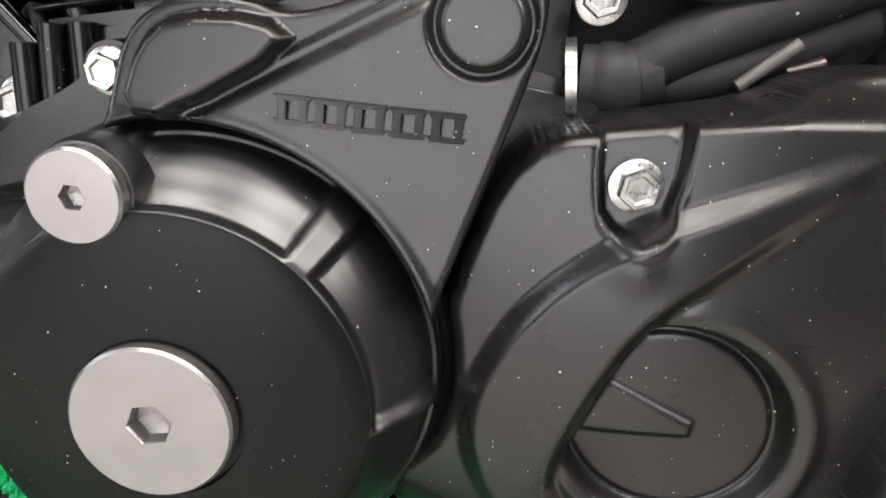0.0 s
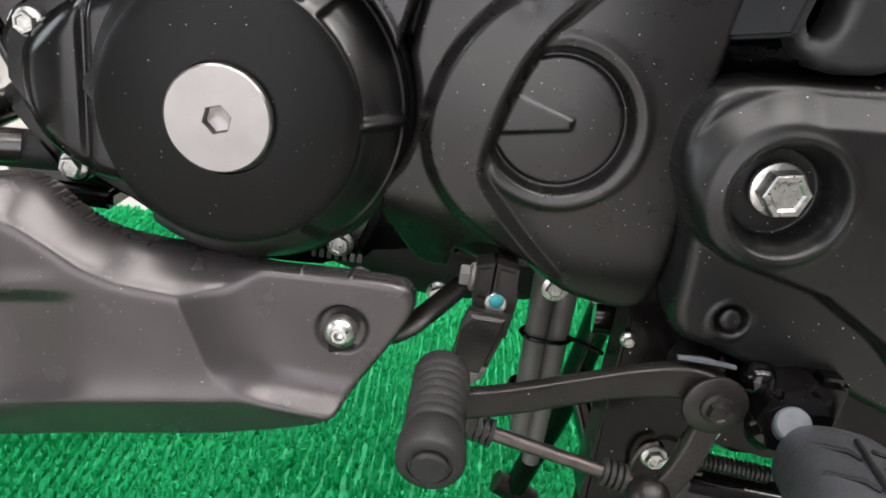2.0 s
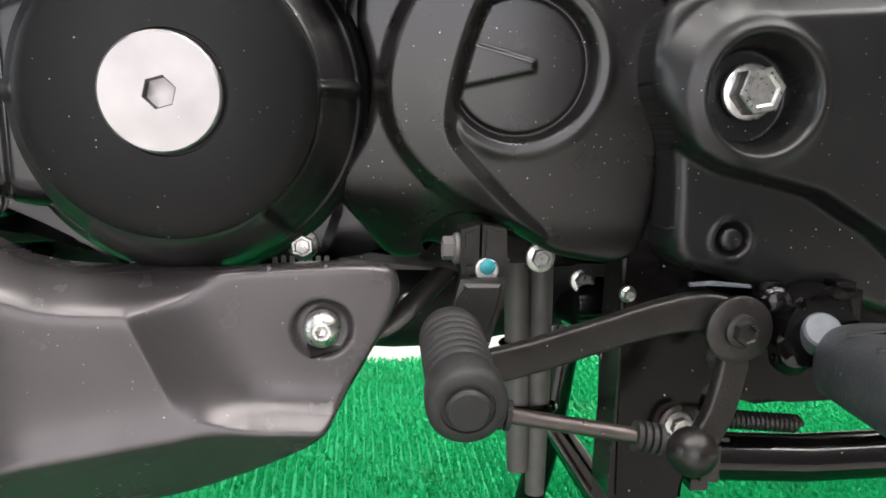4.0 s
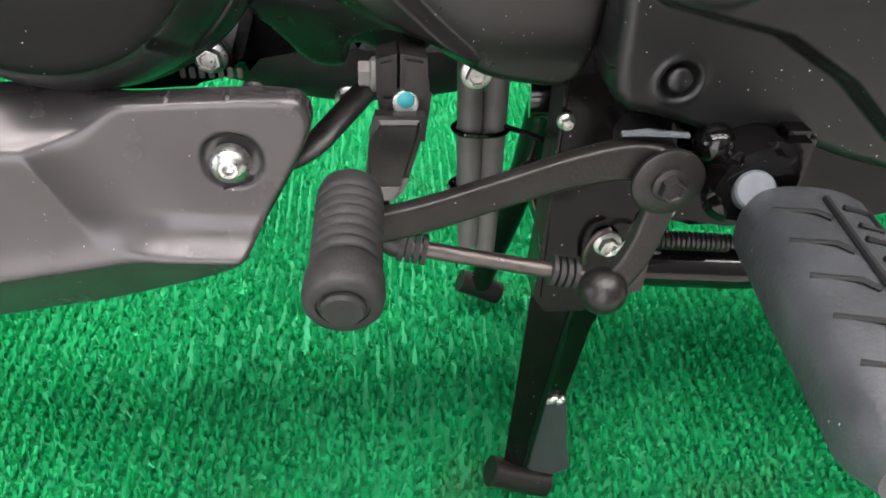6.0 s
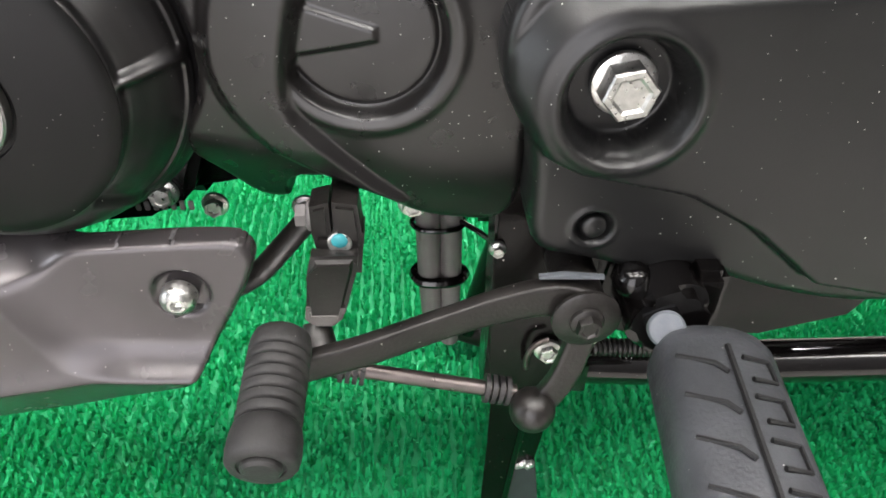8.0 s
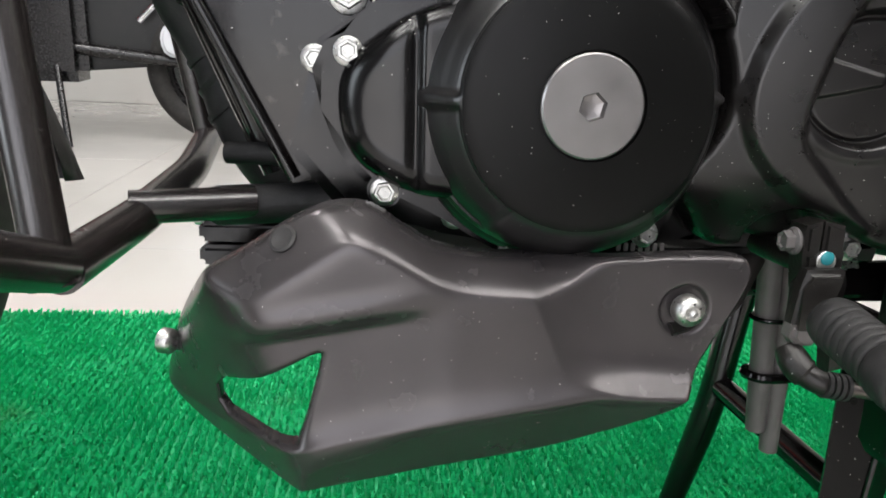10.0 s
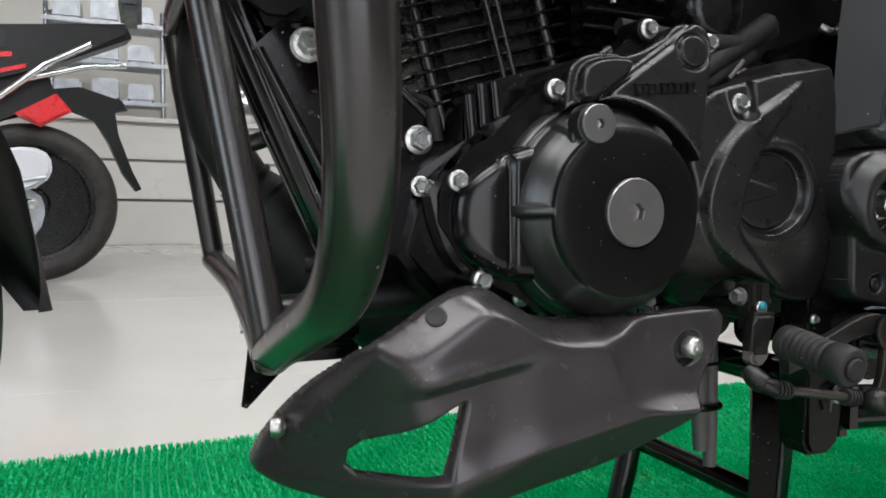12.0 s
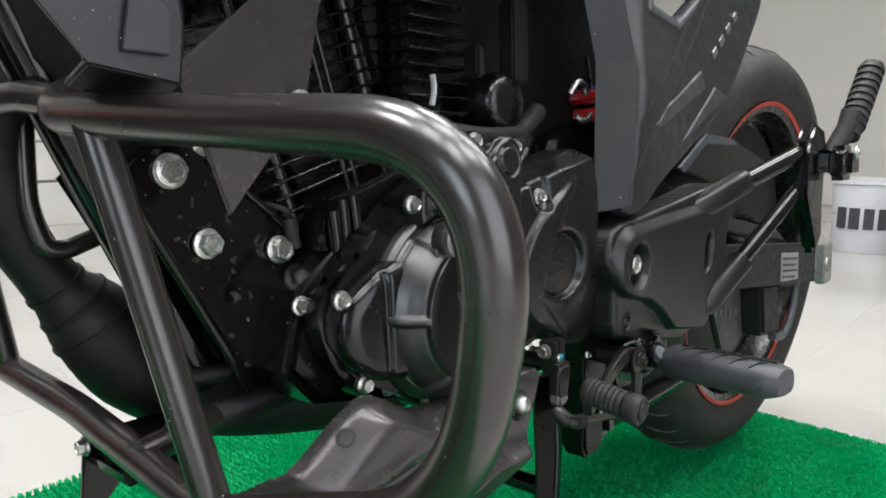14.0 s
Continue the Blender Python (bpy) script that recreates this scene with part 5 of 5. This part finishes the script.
prof += [(0.0106, 0.0350), (0.0112, 0.038), (0.0114, 0.0435), (0.0110, 0.0462), (0.0100, 0.0475), (0.0074, 0.0475), (0.0072, 0.0468), (0, 0.0468)]
ped = part("pedal_rubber", lathe(B(), prof, pm, 40), RUBBER, gear, "ribbed black rubber pedal", angle=60)
part("pedal_stud", lathe(B(), [(0.0062, 0.044), (0.0062, 0.0483), (0.0054, 0.0492), (0, 0.0494)], pm, 28), RUBBER, ped)
bm = B()
bmesh.ops.create_uvsphere(bm, u_segments=24, v_segments=16, radius=0.0090, matrix=Matrix.Translation((0.1835, -0.1405, 0.2660)))
part("ball_joint", bm, LEVER, gear)
part("link_rod", sweep(B(), [(0.178, -0.132, 0.2665), (0.108, -0.1265, 0.2775)], 0.0031, 14), BRONZE, gear, "dull brown plated link rod")
d = Vector((-0.070, 0.0055, 0.011)).normalized()
for c0 in (Vector((0.1705, -0.1314, 0.2677)), Vector((0.1140, -0.1270, 0.2766))):
    bm = B()
    for k in range(4):
        a = c0 + d * (0.0028 * (k - 1.5) - 0.0009)
        sweep(bm, [a, a + d * 0.0018], 0.0058, 18)
    part("bellows", bm, RUBBER, gear)
part("link_end", sweep(B(), [(0.112, -0.1268, 0.277), (0.106, -0.125, 0.2785), (0.101, -0.120, 0.282), (0.100, -0.113, 0.288)], [0.0046, 0.0055, 0.0066, 0.0055], 16, 0.004), LEVER, gear)
clamp = new("shaft_clamp")
clamp.parent = gear
bm = B()
prism(bm, [(0.1015, 0.3415), (0.1085, 0.3435), (0.1085, 0.3290), (0.1015, 0.3295)], -0.112, -0.097, 0.0015)
prism(bm, [(0.1095, 0.3435), (0.1185, 0.3420), (0.1200, 0.3240), (0.1095, 0.3220)], -0.112, -0.097, 0.0015)
prism(bm, [(0.1015, 0.3300), (0.1205, 0.3300), (0.1185, 0.3110), (0.1040, 0.3120)], -0.112, -0.098, 0.002)
part("clamp_block", bm, LEVER, clamp)
part("shaft_end", lathe(B(), [(0.0046, -0.004), (0.0046, 0.0004), (0.004, 0.0009), (0, 0.0009)], out_m(0.1115, -0.1115, 0.3265), 24), STEEL, clamp)
bm = B()
prism(bm, [(0.1010, 0.3240), (0.1180, 0.3240), (0.1176, 0.3180), (0.1120, 0.2965), (0.1080, 0.2910), (0.0995, 0.2910), (0.0968, 0.2950), (0.0990, 0.3160)], -0.119, -0.1085, 0.0028, 0, 3)
part("clamp_arm", bm, LEVER, clamp)
# Pale tip colour paints the sheen of the arm's upturned facet
part("arm_tip", prism(B(), [(0.0972, 0.3000), (0.1125, 0.3000), (0.1108, 0.2945), (0.1070, 0.2908), (0.1000, 0.2908), (0.0965, 0.2945)], -0.1198, -0.1095, 0.0022, 0, 3), HOSE, clamp, "arm tip, paler to paint in its facet's sheen")
part("clamp_bolt", hex_head(B(), Matrix.Translation((0.1015, -0.1035, 0.3335)) @ pose(0, 0, 0, 0, -90, 0), 0.008, 0.006, 0.006), HOSE, clamp, angle=30)
part("paint_mark", lathe(B(), [(0, 0.0010), (0.0022, 0.0008), (0.0030, 0.0002), (0.0030, -0.002)], out_m(0.1115, -0.1125, 0.3280), 24), TEAL, clamp, "teal paint mark on the shaft end")
part("shift_shaft", sweep(B(), [(0.1105, -0.06, 0.323), (0.1105, -0.112, 0.323)], 0.0058, 18), LEVER, gear)
part("guard_stay", sweep(B(), [(0.100, -0.075, 0.318), (0.075, -0.10, 0.300), (0.045, -0.11, 0.296)], 0.006, 12, 0.01, flat=0.5), LEVER, guard)

# ---- foot peg ----
peg = new("foot_peg")
peg.parent = bike
peg["label"] = "rider's foot peg with grooved grey rubber tread"
FM = Matrix.Translation((0.2405, -0.149, 0.304)) @ Matrix.Rotation(radians(-7.5), 4, "Z") @ Matrix.Rotation(radians(-0.5), 4, "X")
pegsec = 1.02 * chaikin([(-0.0205, -0.010), (-0.0205, 0.005), (-0.012, 0.0128), (0.012, 0.0128), (0.0205, 0.005), (0.0205, -0.010), (0.012, -0.015), (-0.012, -0.015)], 2)
bm = B()
rings = []
for yy, sc in ((0.004, 0.72), (0.0, 0.9), (-0.005, 1.0), (-0.05, 1.0), (-0.090, 0.99), (-0.094, 0.94), (-0.102, 0.74)):
    rings.append([bm.verts.new(FM @ Vector((x * sc, yy, z * sc))) for x, z in pegsec])
for a, b in zip(rings, rings[1:]):
    for j in range(len(a)):
        bm.faces.new((a[j], a[(j + 1) % len(a)], b[(j + 1) % len(a)], b[j]))
bm.faces.new(rings[0]), bm.faces.new(rings[-1][::-1])
rub = part("tread_rubber", bm, PEGR, peg, "dark grey grooved rubber tread")
for k in range(5):
    y0 = -0.012 - 0.0165 * k
    for pts in ([(-0.0155, y0 - 0.001, 0.0102), (-0.005, y0 - 0.0065, 0.0139), (-0.0015, y0 - 0.010, 0.0139)], [(0.0045, y0 - 0.003, 0.0139), (0.0130, y0 - 0.003, 0.0118), (0.0135, y0 - 0.0115, 0.0114), (0.0055, y0 - 0.0125, 0.0139)]):
        bm = sweep(B(), [FM @ Vector(p) for p in pts], 0.0009, 6)
        part("tread_groove", bm, EXH, rub)
bm = sweep(B(), [FM @ Vector((0.0010, -0.010, 0.0138)), FM @ Vector((0.0018, -0.094, 0.0138))], 0.0011, 6)
part("tread_groove", bm, EXH, rub)
bm = B()
prism(bm, [(0.2130, 0.3040), (0.2150, 0.3165), (0.2210, 0.3235), (0.2330, 0.3270), (0.2420, 0.3220), (0.2420, 0.3020), (0.2330, 0.2970), (0.2190, 0.2975)], -0.141, -0.112, 0.0035, 2, 2)
block(bm, (0.236, -0.134, 0.300), (0.250, -0.108, 0.3265), 0.003, Matrix.Identity(4), 2)
part("peg_bracket", bm, FRAME, peg, "black cast peg knuckle")
part("peg_pin", lathe(B(), [(0.0066, -0.010), (0.0066, 0.0010), (0.0058, 0.0019), (0, 0.0021)], out_m(0.2255, -0.1445, 0.3118) @ pose(0, 0, 0, -34, -18, 0), 32), PIN, peg, "zinc pivot pin head")
part("bracket_lip", prism(B(), [(0.1815, 0.3262), (0.1905, 0.3268), (0.2045, 0.3256), (0.2045, 0.3244), (0.1905, 0.3254), (0.1815, 0.3250)], -0.1330, -0.1300, 0.0005), PIN, peg, "pale bent bracket lip")

# ---- hoses ----
for (x0, x1, r, zb) in ((0.1450, 0.1500, 0.0066, 0.2000), (0.1585, 0.1600, 0.0060, 0.1860)):
    hz = part("drain_hose", sweep(B(), [(x0, -0.004, 0.345), (x0, -0.016, 0.318), (0.5 * (x0 + x1), -0.019, 0.255), (x1, -0.020, zb)], [r, r, r, r * 0.86], 20, 0.02, caps=False), HOSE, bike, "grey-brown rubber drain hose")
    # Dark plug just inside the end paints the shade of the bore
    part("hose_bore", sweep(B(), [(x1, -0.020, zb + 0.0005), (x1, -0.020, zb + 0.002)], r * 0.84, 20), INK, hz)
for z, dx, w in ((0.2695, 0.0, 0.0014), (0.2350, 0.0012, 0.0030)):
    part("hose_clip", sweep(B(), smooth_line([(0.1560 + dx, -0.0110, z), (0.1440 + dx, -0.0110, z), (0.1385 + dx, -0.018, z), (0.1440 + dx, -0.0262, z), (0.1600 + dx, -0.0258, z), (0.1660 + dx, -0.019, z), (0.1620 + dx, -0.0125, z)]), w, 8), GLOSS, bike, "black wire hose clip")
part("clip_stay", sweep(B(), smooth_line([(0.1640, -0.022, 0.272), (0.170, -0.035, 0.276), (0.1765, -0.050, 0.2800)]), 0.0014, 8), GLOSS, bike)

# ---- centre stand and side stand ----
cs = new("centre_stand")
cs.parent = bike
cs["label"] = "gloss black centre stand holding the bike up"
SY = 0.058
for s in (-1, 1):
    def q(x, y, z):
        return (x, SY + s * y, z)
    if s > 0:
        leg = part("leg", sweep(B(), [q(0.233, 0.094, 0.270), q(0.216, 0.096, 0.130), q(0.190, 0.100, 0.022)], [0.0125, 0.0120, 0.0100], 18, 0.03), GLOSS, cs, "gloss black tubular stand leg")
        part("foot", sweep(B(), [q(0.172, 0.101, 0.026), q(0.192, 0.101, 0.018), q(0.208, 0.101, 0.010)], 0.0105, 14), LEVER, leg)
        continue
    rings_ = []
    bm = B()
    for z, xa, xr, xb, y in ((0.275, 0.188, 0.217, 0.236, 0.098), (0.1965, 0.1850, 0.2095, 0.2276, 0.1035), (0.100, 0.1845, 0.2015, 0.2165, 0.1035), (0.030, 0.1835, 0.1965, 0.2070, 0.104)):
        rings_.append([bm.verts.new(q(*p)) for p in ((xa, y - 0.007, z), (xr - 0.0025, y - 0.0008, z), (xr, y, z), (xr + 0.002, y - 0.0015, z), (xb, y - 0.005, z), (xb - 0.002, y - 0.009, z), (xr, y - 0.006, z), (xa + 0.002, y - 0.011, z))])
    for a, b in zip(rings_, rings_[1:]):
        for j in range(8):
            bm.faces.new((a[j], a[(j + 1) % 8], b[(j + 1) % 8], b[j]))
    bm.faces.new(rings_[0]), bm.faces.new(rings_[-1])
    bmesh.ops.recalc_face_normals(bm, faces=bm.faces)
    leg = part("leg", bm, DUSTY, cs, "scuffed black folded stand leg", angle=30)
    bm = B()
    for k in range(5):
        bmesh.ops.create_icosphere(bm, subdivisions=1, radius=0.0028, matrix=Matrix.Translation(q(0.205 + 0.0022 * k, 0.101 + 0.0006 * (k % 2), 0.0935 + 0.0012 * (k % 3))))
    part("weld_bead", bm, STEEL, leg, "bright weld bead")
    part("toe_plate", prism(B(), [(0.2020, 0.093), (0.2165, 0.096), (0.2220, 0.055), (0.2290, 0.024), (0.2060, 0.012), (0.1980, 0.030)], SY + s * 0.099 - 0.003, SY + s * 0.099 + 0.003, 0.001), ACC, leg, "pale dusty toe plate")
    part("ridge", sweep(B(), [q(0.2165, 0.098, 0.268), q(0.2095, 0.1035, 0.1965), q(0.2015, 0.1035, 0.100), q(0.1965, 0.104, 0.034)], 0.0021, 10), GLOSS, leg)
    part("foot", sweep(B(), [q(0.174, 0.101, 0.024), q(0.194, 0.101, 0.016), q(0.214, 0.101, 0.009)], 0.0105, 14), LEVER, leg)
part("cross_tube", sweep(B(), [(0.220, SY - 0.086, 0.15), (0.220, SY + 0.086, 0.15)], 0.010, 18), GLOSS, cs)
part("pivot_tube", sweep(B(), [(0.21, CY - 0.115, 0.262), (0.21, CY + 0.115, 0.262)], 0.013, 20), GLOSS, cs)


def coil(a, b, r, turns, w):
    a, b = Vector(a), Vector(b)
    d = (b - a).normalized()
    n = d.cross(Vector((0, 0, 1))).normalized()
    m = d.cross(n)
    N = turns * 10
    return sweep(B(), [a + (b - a) * k / N + r * (math.cos(k * 0.6283) * n + math.sin(k * 0.6283) * m) for k in range(N + 1)], w, 6)


ss = new("side_stand")
ss.parent = bike
ss["label"] = "gloss black side stand folded back"
part("stand_tube", sweep(B(), [(0.205, -0.090, 0.240), (0.26, -0.092, 0.238), (0.46, -0.098, 0.245)], 0.0105, 18), GLOSS, ss)
part("stand_knuckle", block(B(), (0.200, -0.104, 0.226), (0.224, -0.078, 0.258), 0.008), GLOSS, ss)
part("stand_spring", coil((0.214, -0.104, 0.2625), (0.250, -0.102, 0.2585), 0.0032, 16, 0.0010), LEVER, ss)
part("spring_hook", sweep(B(), smooth_line([(0.198, -0.107, 0.258), (0.202, -0.108, 0.2635), (0.208, -0.106, 0.2645), (0.215, -0.104, 0.2637)]), 0.0011, 8), STEEL, ss)
bm = B()
prism(bm, [(0.168, 0.40), (0.24, 0.40), (0.25, 0.33), (0.222, 0.285), (0.204, 0.275), (0.203, 0.224), (0.194, 0.217), (0.176, 0.217), (0.170, 0.226), (0.171, 0.28)], -0.100, -0.074, 0.003)
part("frame_lug", bm, DUSTY, bike, "gloss black frame lug")
part("washer_nut", lathe(B(), [(0.0052, -0.012), (0.0052, 0.0), (0.0045, 0.0008), (0.0022, 0.0008), (0, 0.0002)], out_m(0.2035, -0.1290, 0.2935), 24), STEEL, gear)
sn = part("swivel_nut", hex_head(B(), out_m(0.1965, -0.102, 0.2595, 0.3), 0.0075, 0.0060, 0.005), STEEL, bike, "bright zinc swivel nut", angle=30)
part("hook_wire", sweep(B(), smooth_line([(0.1880, -0.103, 0.2490), (0.1872, -0.1045, 0.2570), (0.1900, -0.105, 0.2650), (0.1960, -0.1045, 0.2680)]), 0.0013, 10), BRONZE, sn, "dull bent spring hook")
part("stop_bolt", hex_head(B(), out_m(0.1710, -0.101, 0.3150, 0.4), 0.0042, 0.0034, 0.004), STEEL, bike)
bm = B()
for k, (bx, bz, br) in enumerate(((0.217, 0.319, 0.0075), (0.225, 0.298, 0.008), (0.218, 0.305, 0.006), (0.232, 0.307, 0.0085))):
    bmesh.ops.create_icosphere(bm, subdivisions=2, radius=br, matrix=Matrix.Translation((bx, -0.126 - 0.003 * (k % 2), bz)))
part("weld_bead", bm, FRAME, bike)
part("frame_plate", prism(B(), [(0.212, 0.325), (0.335, 0.325), (0.335, 0.278), (0.300, 0.268), (0.25, 0.270), (0.225, 0.266), (0.214, 0.28)], -0.104, -0.084, 0.004, 1), DUSTY, bike)
# Filler plate, added to keep the gap between the covers dark
part("pivot_plate", prism(B(), [(0.150, 0.40), (0.150, 0.50), (0.235, 0.53), (0.33, 0.50), (0.33, 0.40), (0.24, 0.36)], -0.070, -0.045, 0.006, 1), FRAME, bike, "added gloss black plate closing the gap behind the covers")
part("frame_rail", sweep(B(), [(0.170, -0.04, 0.298), (0.205, -0.045, 0.300), (0.36, -0.06, 0.33)], 0.011, 16, 0.05), GLOSS, bike)

# ---- background things ----
pk = tagged(new("parked_motorcycle"), "red and black motorcycle parked on the floor beyond the mat", "motorcycle")
pk.matrix_world = pose(-0.80, 2.50, FLOOR, 0, 0, 8)
for nm, wx, lb in (("rear_wheel", 0.165, "black rear wheel"), ("front_wheel", -1.14, "black front wheel")):
    w_, t_, m_ = wheel(pk, wx, 0.0, 0.287, 0.287, 0.125, None, FIN, nm, lb)
    # Made-up disc closing the wheel, whose inside should look dark
    part("brake_disc", lathe(B(), [(0, -0.04), (0.07, -0.04), (0.11, -0.035), (0.185, -0.03), (0.19, 0.03), (0, 0.03)], m_, 48), FIN, w_)
bm = B()
prism(bm, [(-0.06, 0.40), (0.0, 0.463), (0.225, 0.50), (0.232, 0.35), (-0.025, 0.30)], -0.16, -0.07, 0.012, 2, 3)
muf = part("muffler", bm, WHITE, pk, "white muffler heat shield")
part("shield_slot", sweep(B(), [(0.0, -0.161, 0.345), (0.21, -0.161, 0.385)], 0.006, 10), SILVER, muf)
bm = B()
prism(bm, [(-0.65, 0.56), (-0.34, 0.57), (-0.1, 0.65), (0.25, 0.78), (0.50, 0.90), (0.48, 0.95), (0.2, 0.91), (-0.1, 0.87), (-0.65, 0.87)], -0.10, 0.10, 0.02)
cw = part("tail_body", bm, PLAST, pk, "black tail body")


def ribbon(name, pts, w, material, owner):
    bm = B()
    prism(bm, [(x, z + w / 2) for x, z in pts] + [(x, z - w / 2) for x, z in pts[::-1]], -0.104, -0.098, 0.001)
    return part(name, bm, material, owner)


ribbon("red_stripe", [(-0.6, 0.715), (-0.34, 0.71), (-0.23, 0.718), (-0.19, 0.70), (-0.10, 0.77), (0.12, 0.80)], 0.016, RED, cw)
ribbon("red_stripe", [(-0.6, 0.60), (-0.34, 0.60), (-0.1, 0.68), (0.16, 0.765)], 0.014, RED, cw)
ribbon("grey_band", [(-0.6, 0.80), (-0.2, 0.80), (0.1, 0.85)], 0.06, SIDE, cw)
for k in range(4):
    bm = B()
    x0, z0 = -0.20 + 0.045 * k, 0.675 + 0.013 * k
    prism(bm, [(x0, z0), (x0 + 0.032, z0 + 0.008), (x0 + 0.042, z0 + 0.034), (x0 + 0.01, z0 + 0.026)], -0.104, -0.098, 0.001)
    part("decal_bar", bm, WHITE, cw)
bm = B()
prism(bm, [(-0.9, 0.70), (-0.6, 0.62), (-0.55, 0.85), (-0.6, 0.98), (-0.9, 0.95), (-1.0, 0.82)], -0.15, 0.15, 0.03)
part("tank", bm, RED, pk, "red fuel tank")
bm = B()
prism(bm, [(0.24, 0.70), (0.33, 0.715), (0.47, 0.675), (0.49, 0.64), (0.44, 0.635), (0.455, 0.55), (0.50, 0.42), (0.535, 0.345), (0.515, 0.335), (0.47, 0.40), (0.42, 0.52), (0.38, 0.60), (0.28, 0.63)], -0.03, 0.03, 0.005)
part("plate_holder", bm, PLAST, pk, "black plate holder")
part("grab_rail", sweep(B(), [(-0.12, -0.12, 0.44), (0.066, -0.13, 0.64), (0.216, -0.13, 0.77), (0.36, -0.10, 0.86)], 0.012, 14, 0.03), CHROME, pk, "silver grab rail")
part("grab_rail", sweep(B(), [(0.15, -0.125, 0.715), (0.35, -0.11, 0.78), (0.48, -0.06, 0.80)], 0.010, 14, 0.03), CHROME, pk, "silver grab rail")
bm = B()
prism(bm, [(0.12, 0.60), (0.2, 0.56), (0.3, 0.62), (0.25, 0.68)], -0.09, -0.02, 0.01)
part("reflector_panel", bm, RED, pk, "red lower tail panel")
part("engine", block(B(), (-0.75, -0.13, 0.22), (-0.3, 0.13, 0.6), 0.04), FIN, pk)
# Added dark filler that blocks the view through frame and wheel
part("inner_fender", prism(B(), [(-0.4, 0.25), (-0.10, 0.28), (-0.06, 0.42), (0.0, 0.55), (0.15, 0.60), (0.26, 0.66), (0.22, 0.76), (-0.4, 0.68)], -0.05, 0.05, 0.01), PLAST, pk)
part("swing_arm", sweep(B(), [(-0.35, -0.09, 0.34), (0.165, -0.09, 0.287)], 0.022, 12), FIN, pk)
part("side_stand", sweep(B(), [(-0.4, -0.12, 0.28), (-0.36, -0.22, 0.006)], 0.012, 10), FIN, pk)
part("brake_caliper", prism(B(), [(0.08, 0.30), (0.12, 0.345), (0.19, 0.33), (0.21, 0.27), (0.19, 0.19), (0.13, 0.15), (0.12, 0.20), (0.15, 0.26)], -0.10, -0.06, 0.008, 1), SILVER, pk, "silver brake caliper and arm")
part("axle_nut", hex_head(B(), out_m(0.165, -0.10, 0.287), 0.03, 0.022, 0.02), STEEL, pk)

# show engines and chromed racks on the platform
def show_engine(x, y, seed):
    r = random.Random(seed)
    e = tagged(new("display_engine"), "silver grey display engine standing on the platform", "engine", "engines on the platform")
    e.location = (x, y, 0.691)
    part("sump", block(B(), (-0.22, -0.15, 0.0), (0.22, 0.15, 0.2), 0.04), SILVER, e)
    for k in range(8):
        part("fin", block(B(), (-0.13, -0.13, 0.22 + 0.03 * k), (0.10, 0.13, 0.235 + 0.03 * k), 0.004), SILVER, e)
    part("barrel", block(B(), (-0.1, -0.1, 0.18), (0.07, 0.1, 0.52), 0.02), SILVER, e)
    part("side_cover", lathe(B(), [(0, 0.03), (0.09, 0.03), (0.11, 0.015), (0.115, 0), (0.115, -0.03)], out_m(0.09, -0.15, 0.1), 32), CHROME, e)
    part("header", sweep(B(), [(-0.1, -0.02, 0.4), (-0.25, -0.04, 0.42), (-0.30, -0.05, 0.2), (-0.2, -0.1, 0.03)], 0.02, 14, 0.08), CHROME, e)
    return e


def rack(x, y):
    k = tagged(new("display_rack"), "chromed wire display rack on the platform", "rack", "racks on the platform")
    k.location = (x, y, 0.691)
    for xx in (-0.3, 0.3):
        for yy in (-0.12, 0.12):
            part("post", sweep(B(), [(xx, yy, 0), (xx, yy, 0.62)], 0.014, 10), CHROME, k)
    for z in (0.08, 0.30, 0.52):
        part("shelf", block(B(), (-0.32, -0.14, z), (0.32, 0.14, z + 0.025), 0.005), SILVER, k)
        for j in range(3):
            part("tray", block(B(), (-0.27 + 0.19 * j, -0.11, z + 0.027), (-0.13 + 0.19 * j, 0.11, z + 0.13 + 0.02 * (j % 2)), 0.012), SILVER, k)
    return k


for k, (x, kind) in enumerate(((-1.15, 0), (-0.45, 1), (0.2, 0), (0.75, 1), (1.35, 0), (1.95, 1))):
    (show_engine if kind == 0 else rack)(*((x, 4.25, k) if kind == 0 else (x, 4.25)))

# white bucket on the floor behind the rear wheel
bk = tagged(new("paint_bucket"), "white plastic bucket with dark printed bands on the floor", "bucket")
bk.location = (3.62, 0.36, FLOOR)
part("pail", lathe(B(), [(0, 0.002), (0.125, 0), (0.13, 0.01), (0.148, 0.33), (0.156, 0.335), (0.156, 0.36), (0.146, 0.36), (0, 0.355)], Matrix(), 48), WHITE, bk)
for k in range(5):
    a = radians(150 + 25 * k)
    part("print_panel", block(B(), (-0.022, -0.0015, -0.05), (0.022, 0.0015, 0.05), 0.001, Matrix.Translation((0.1415 * math.cos(a), 0.1415 * math.sin(a), 0.17)) @ Matrix.Rotation(a + math.pi / 2, 4, "Z")), INK, bk)
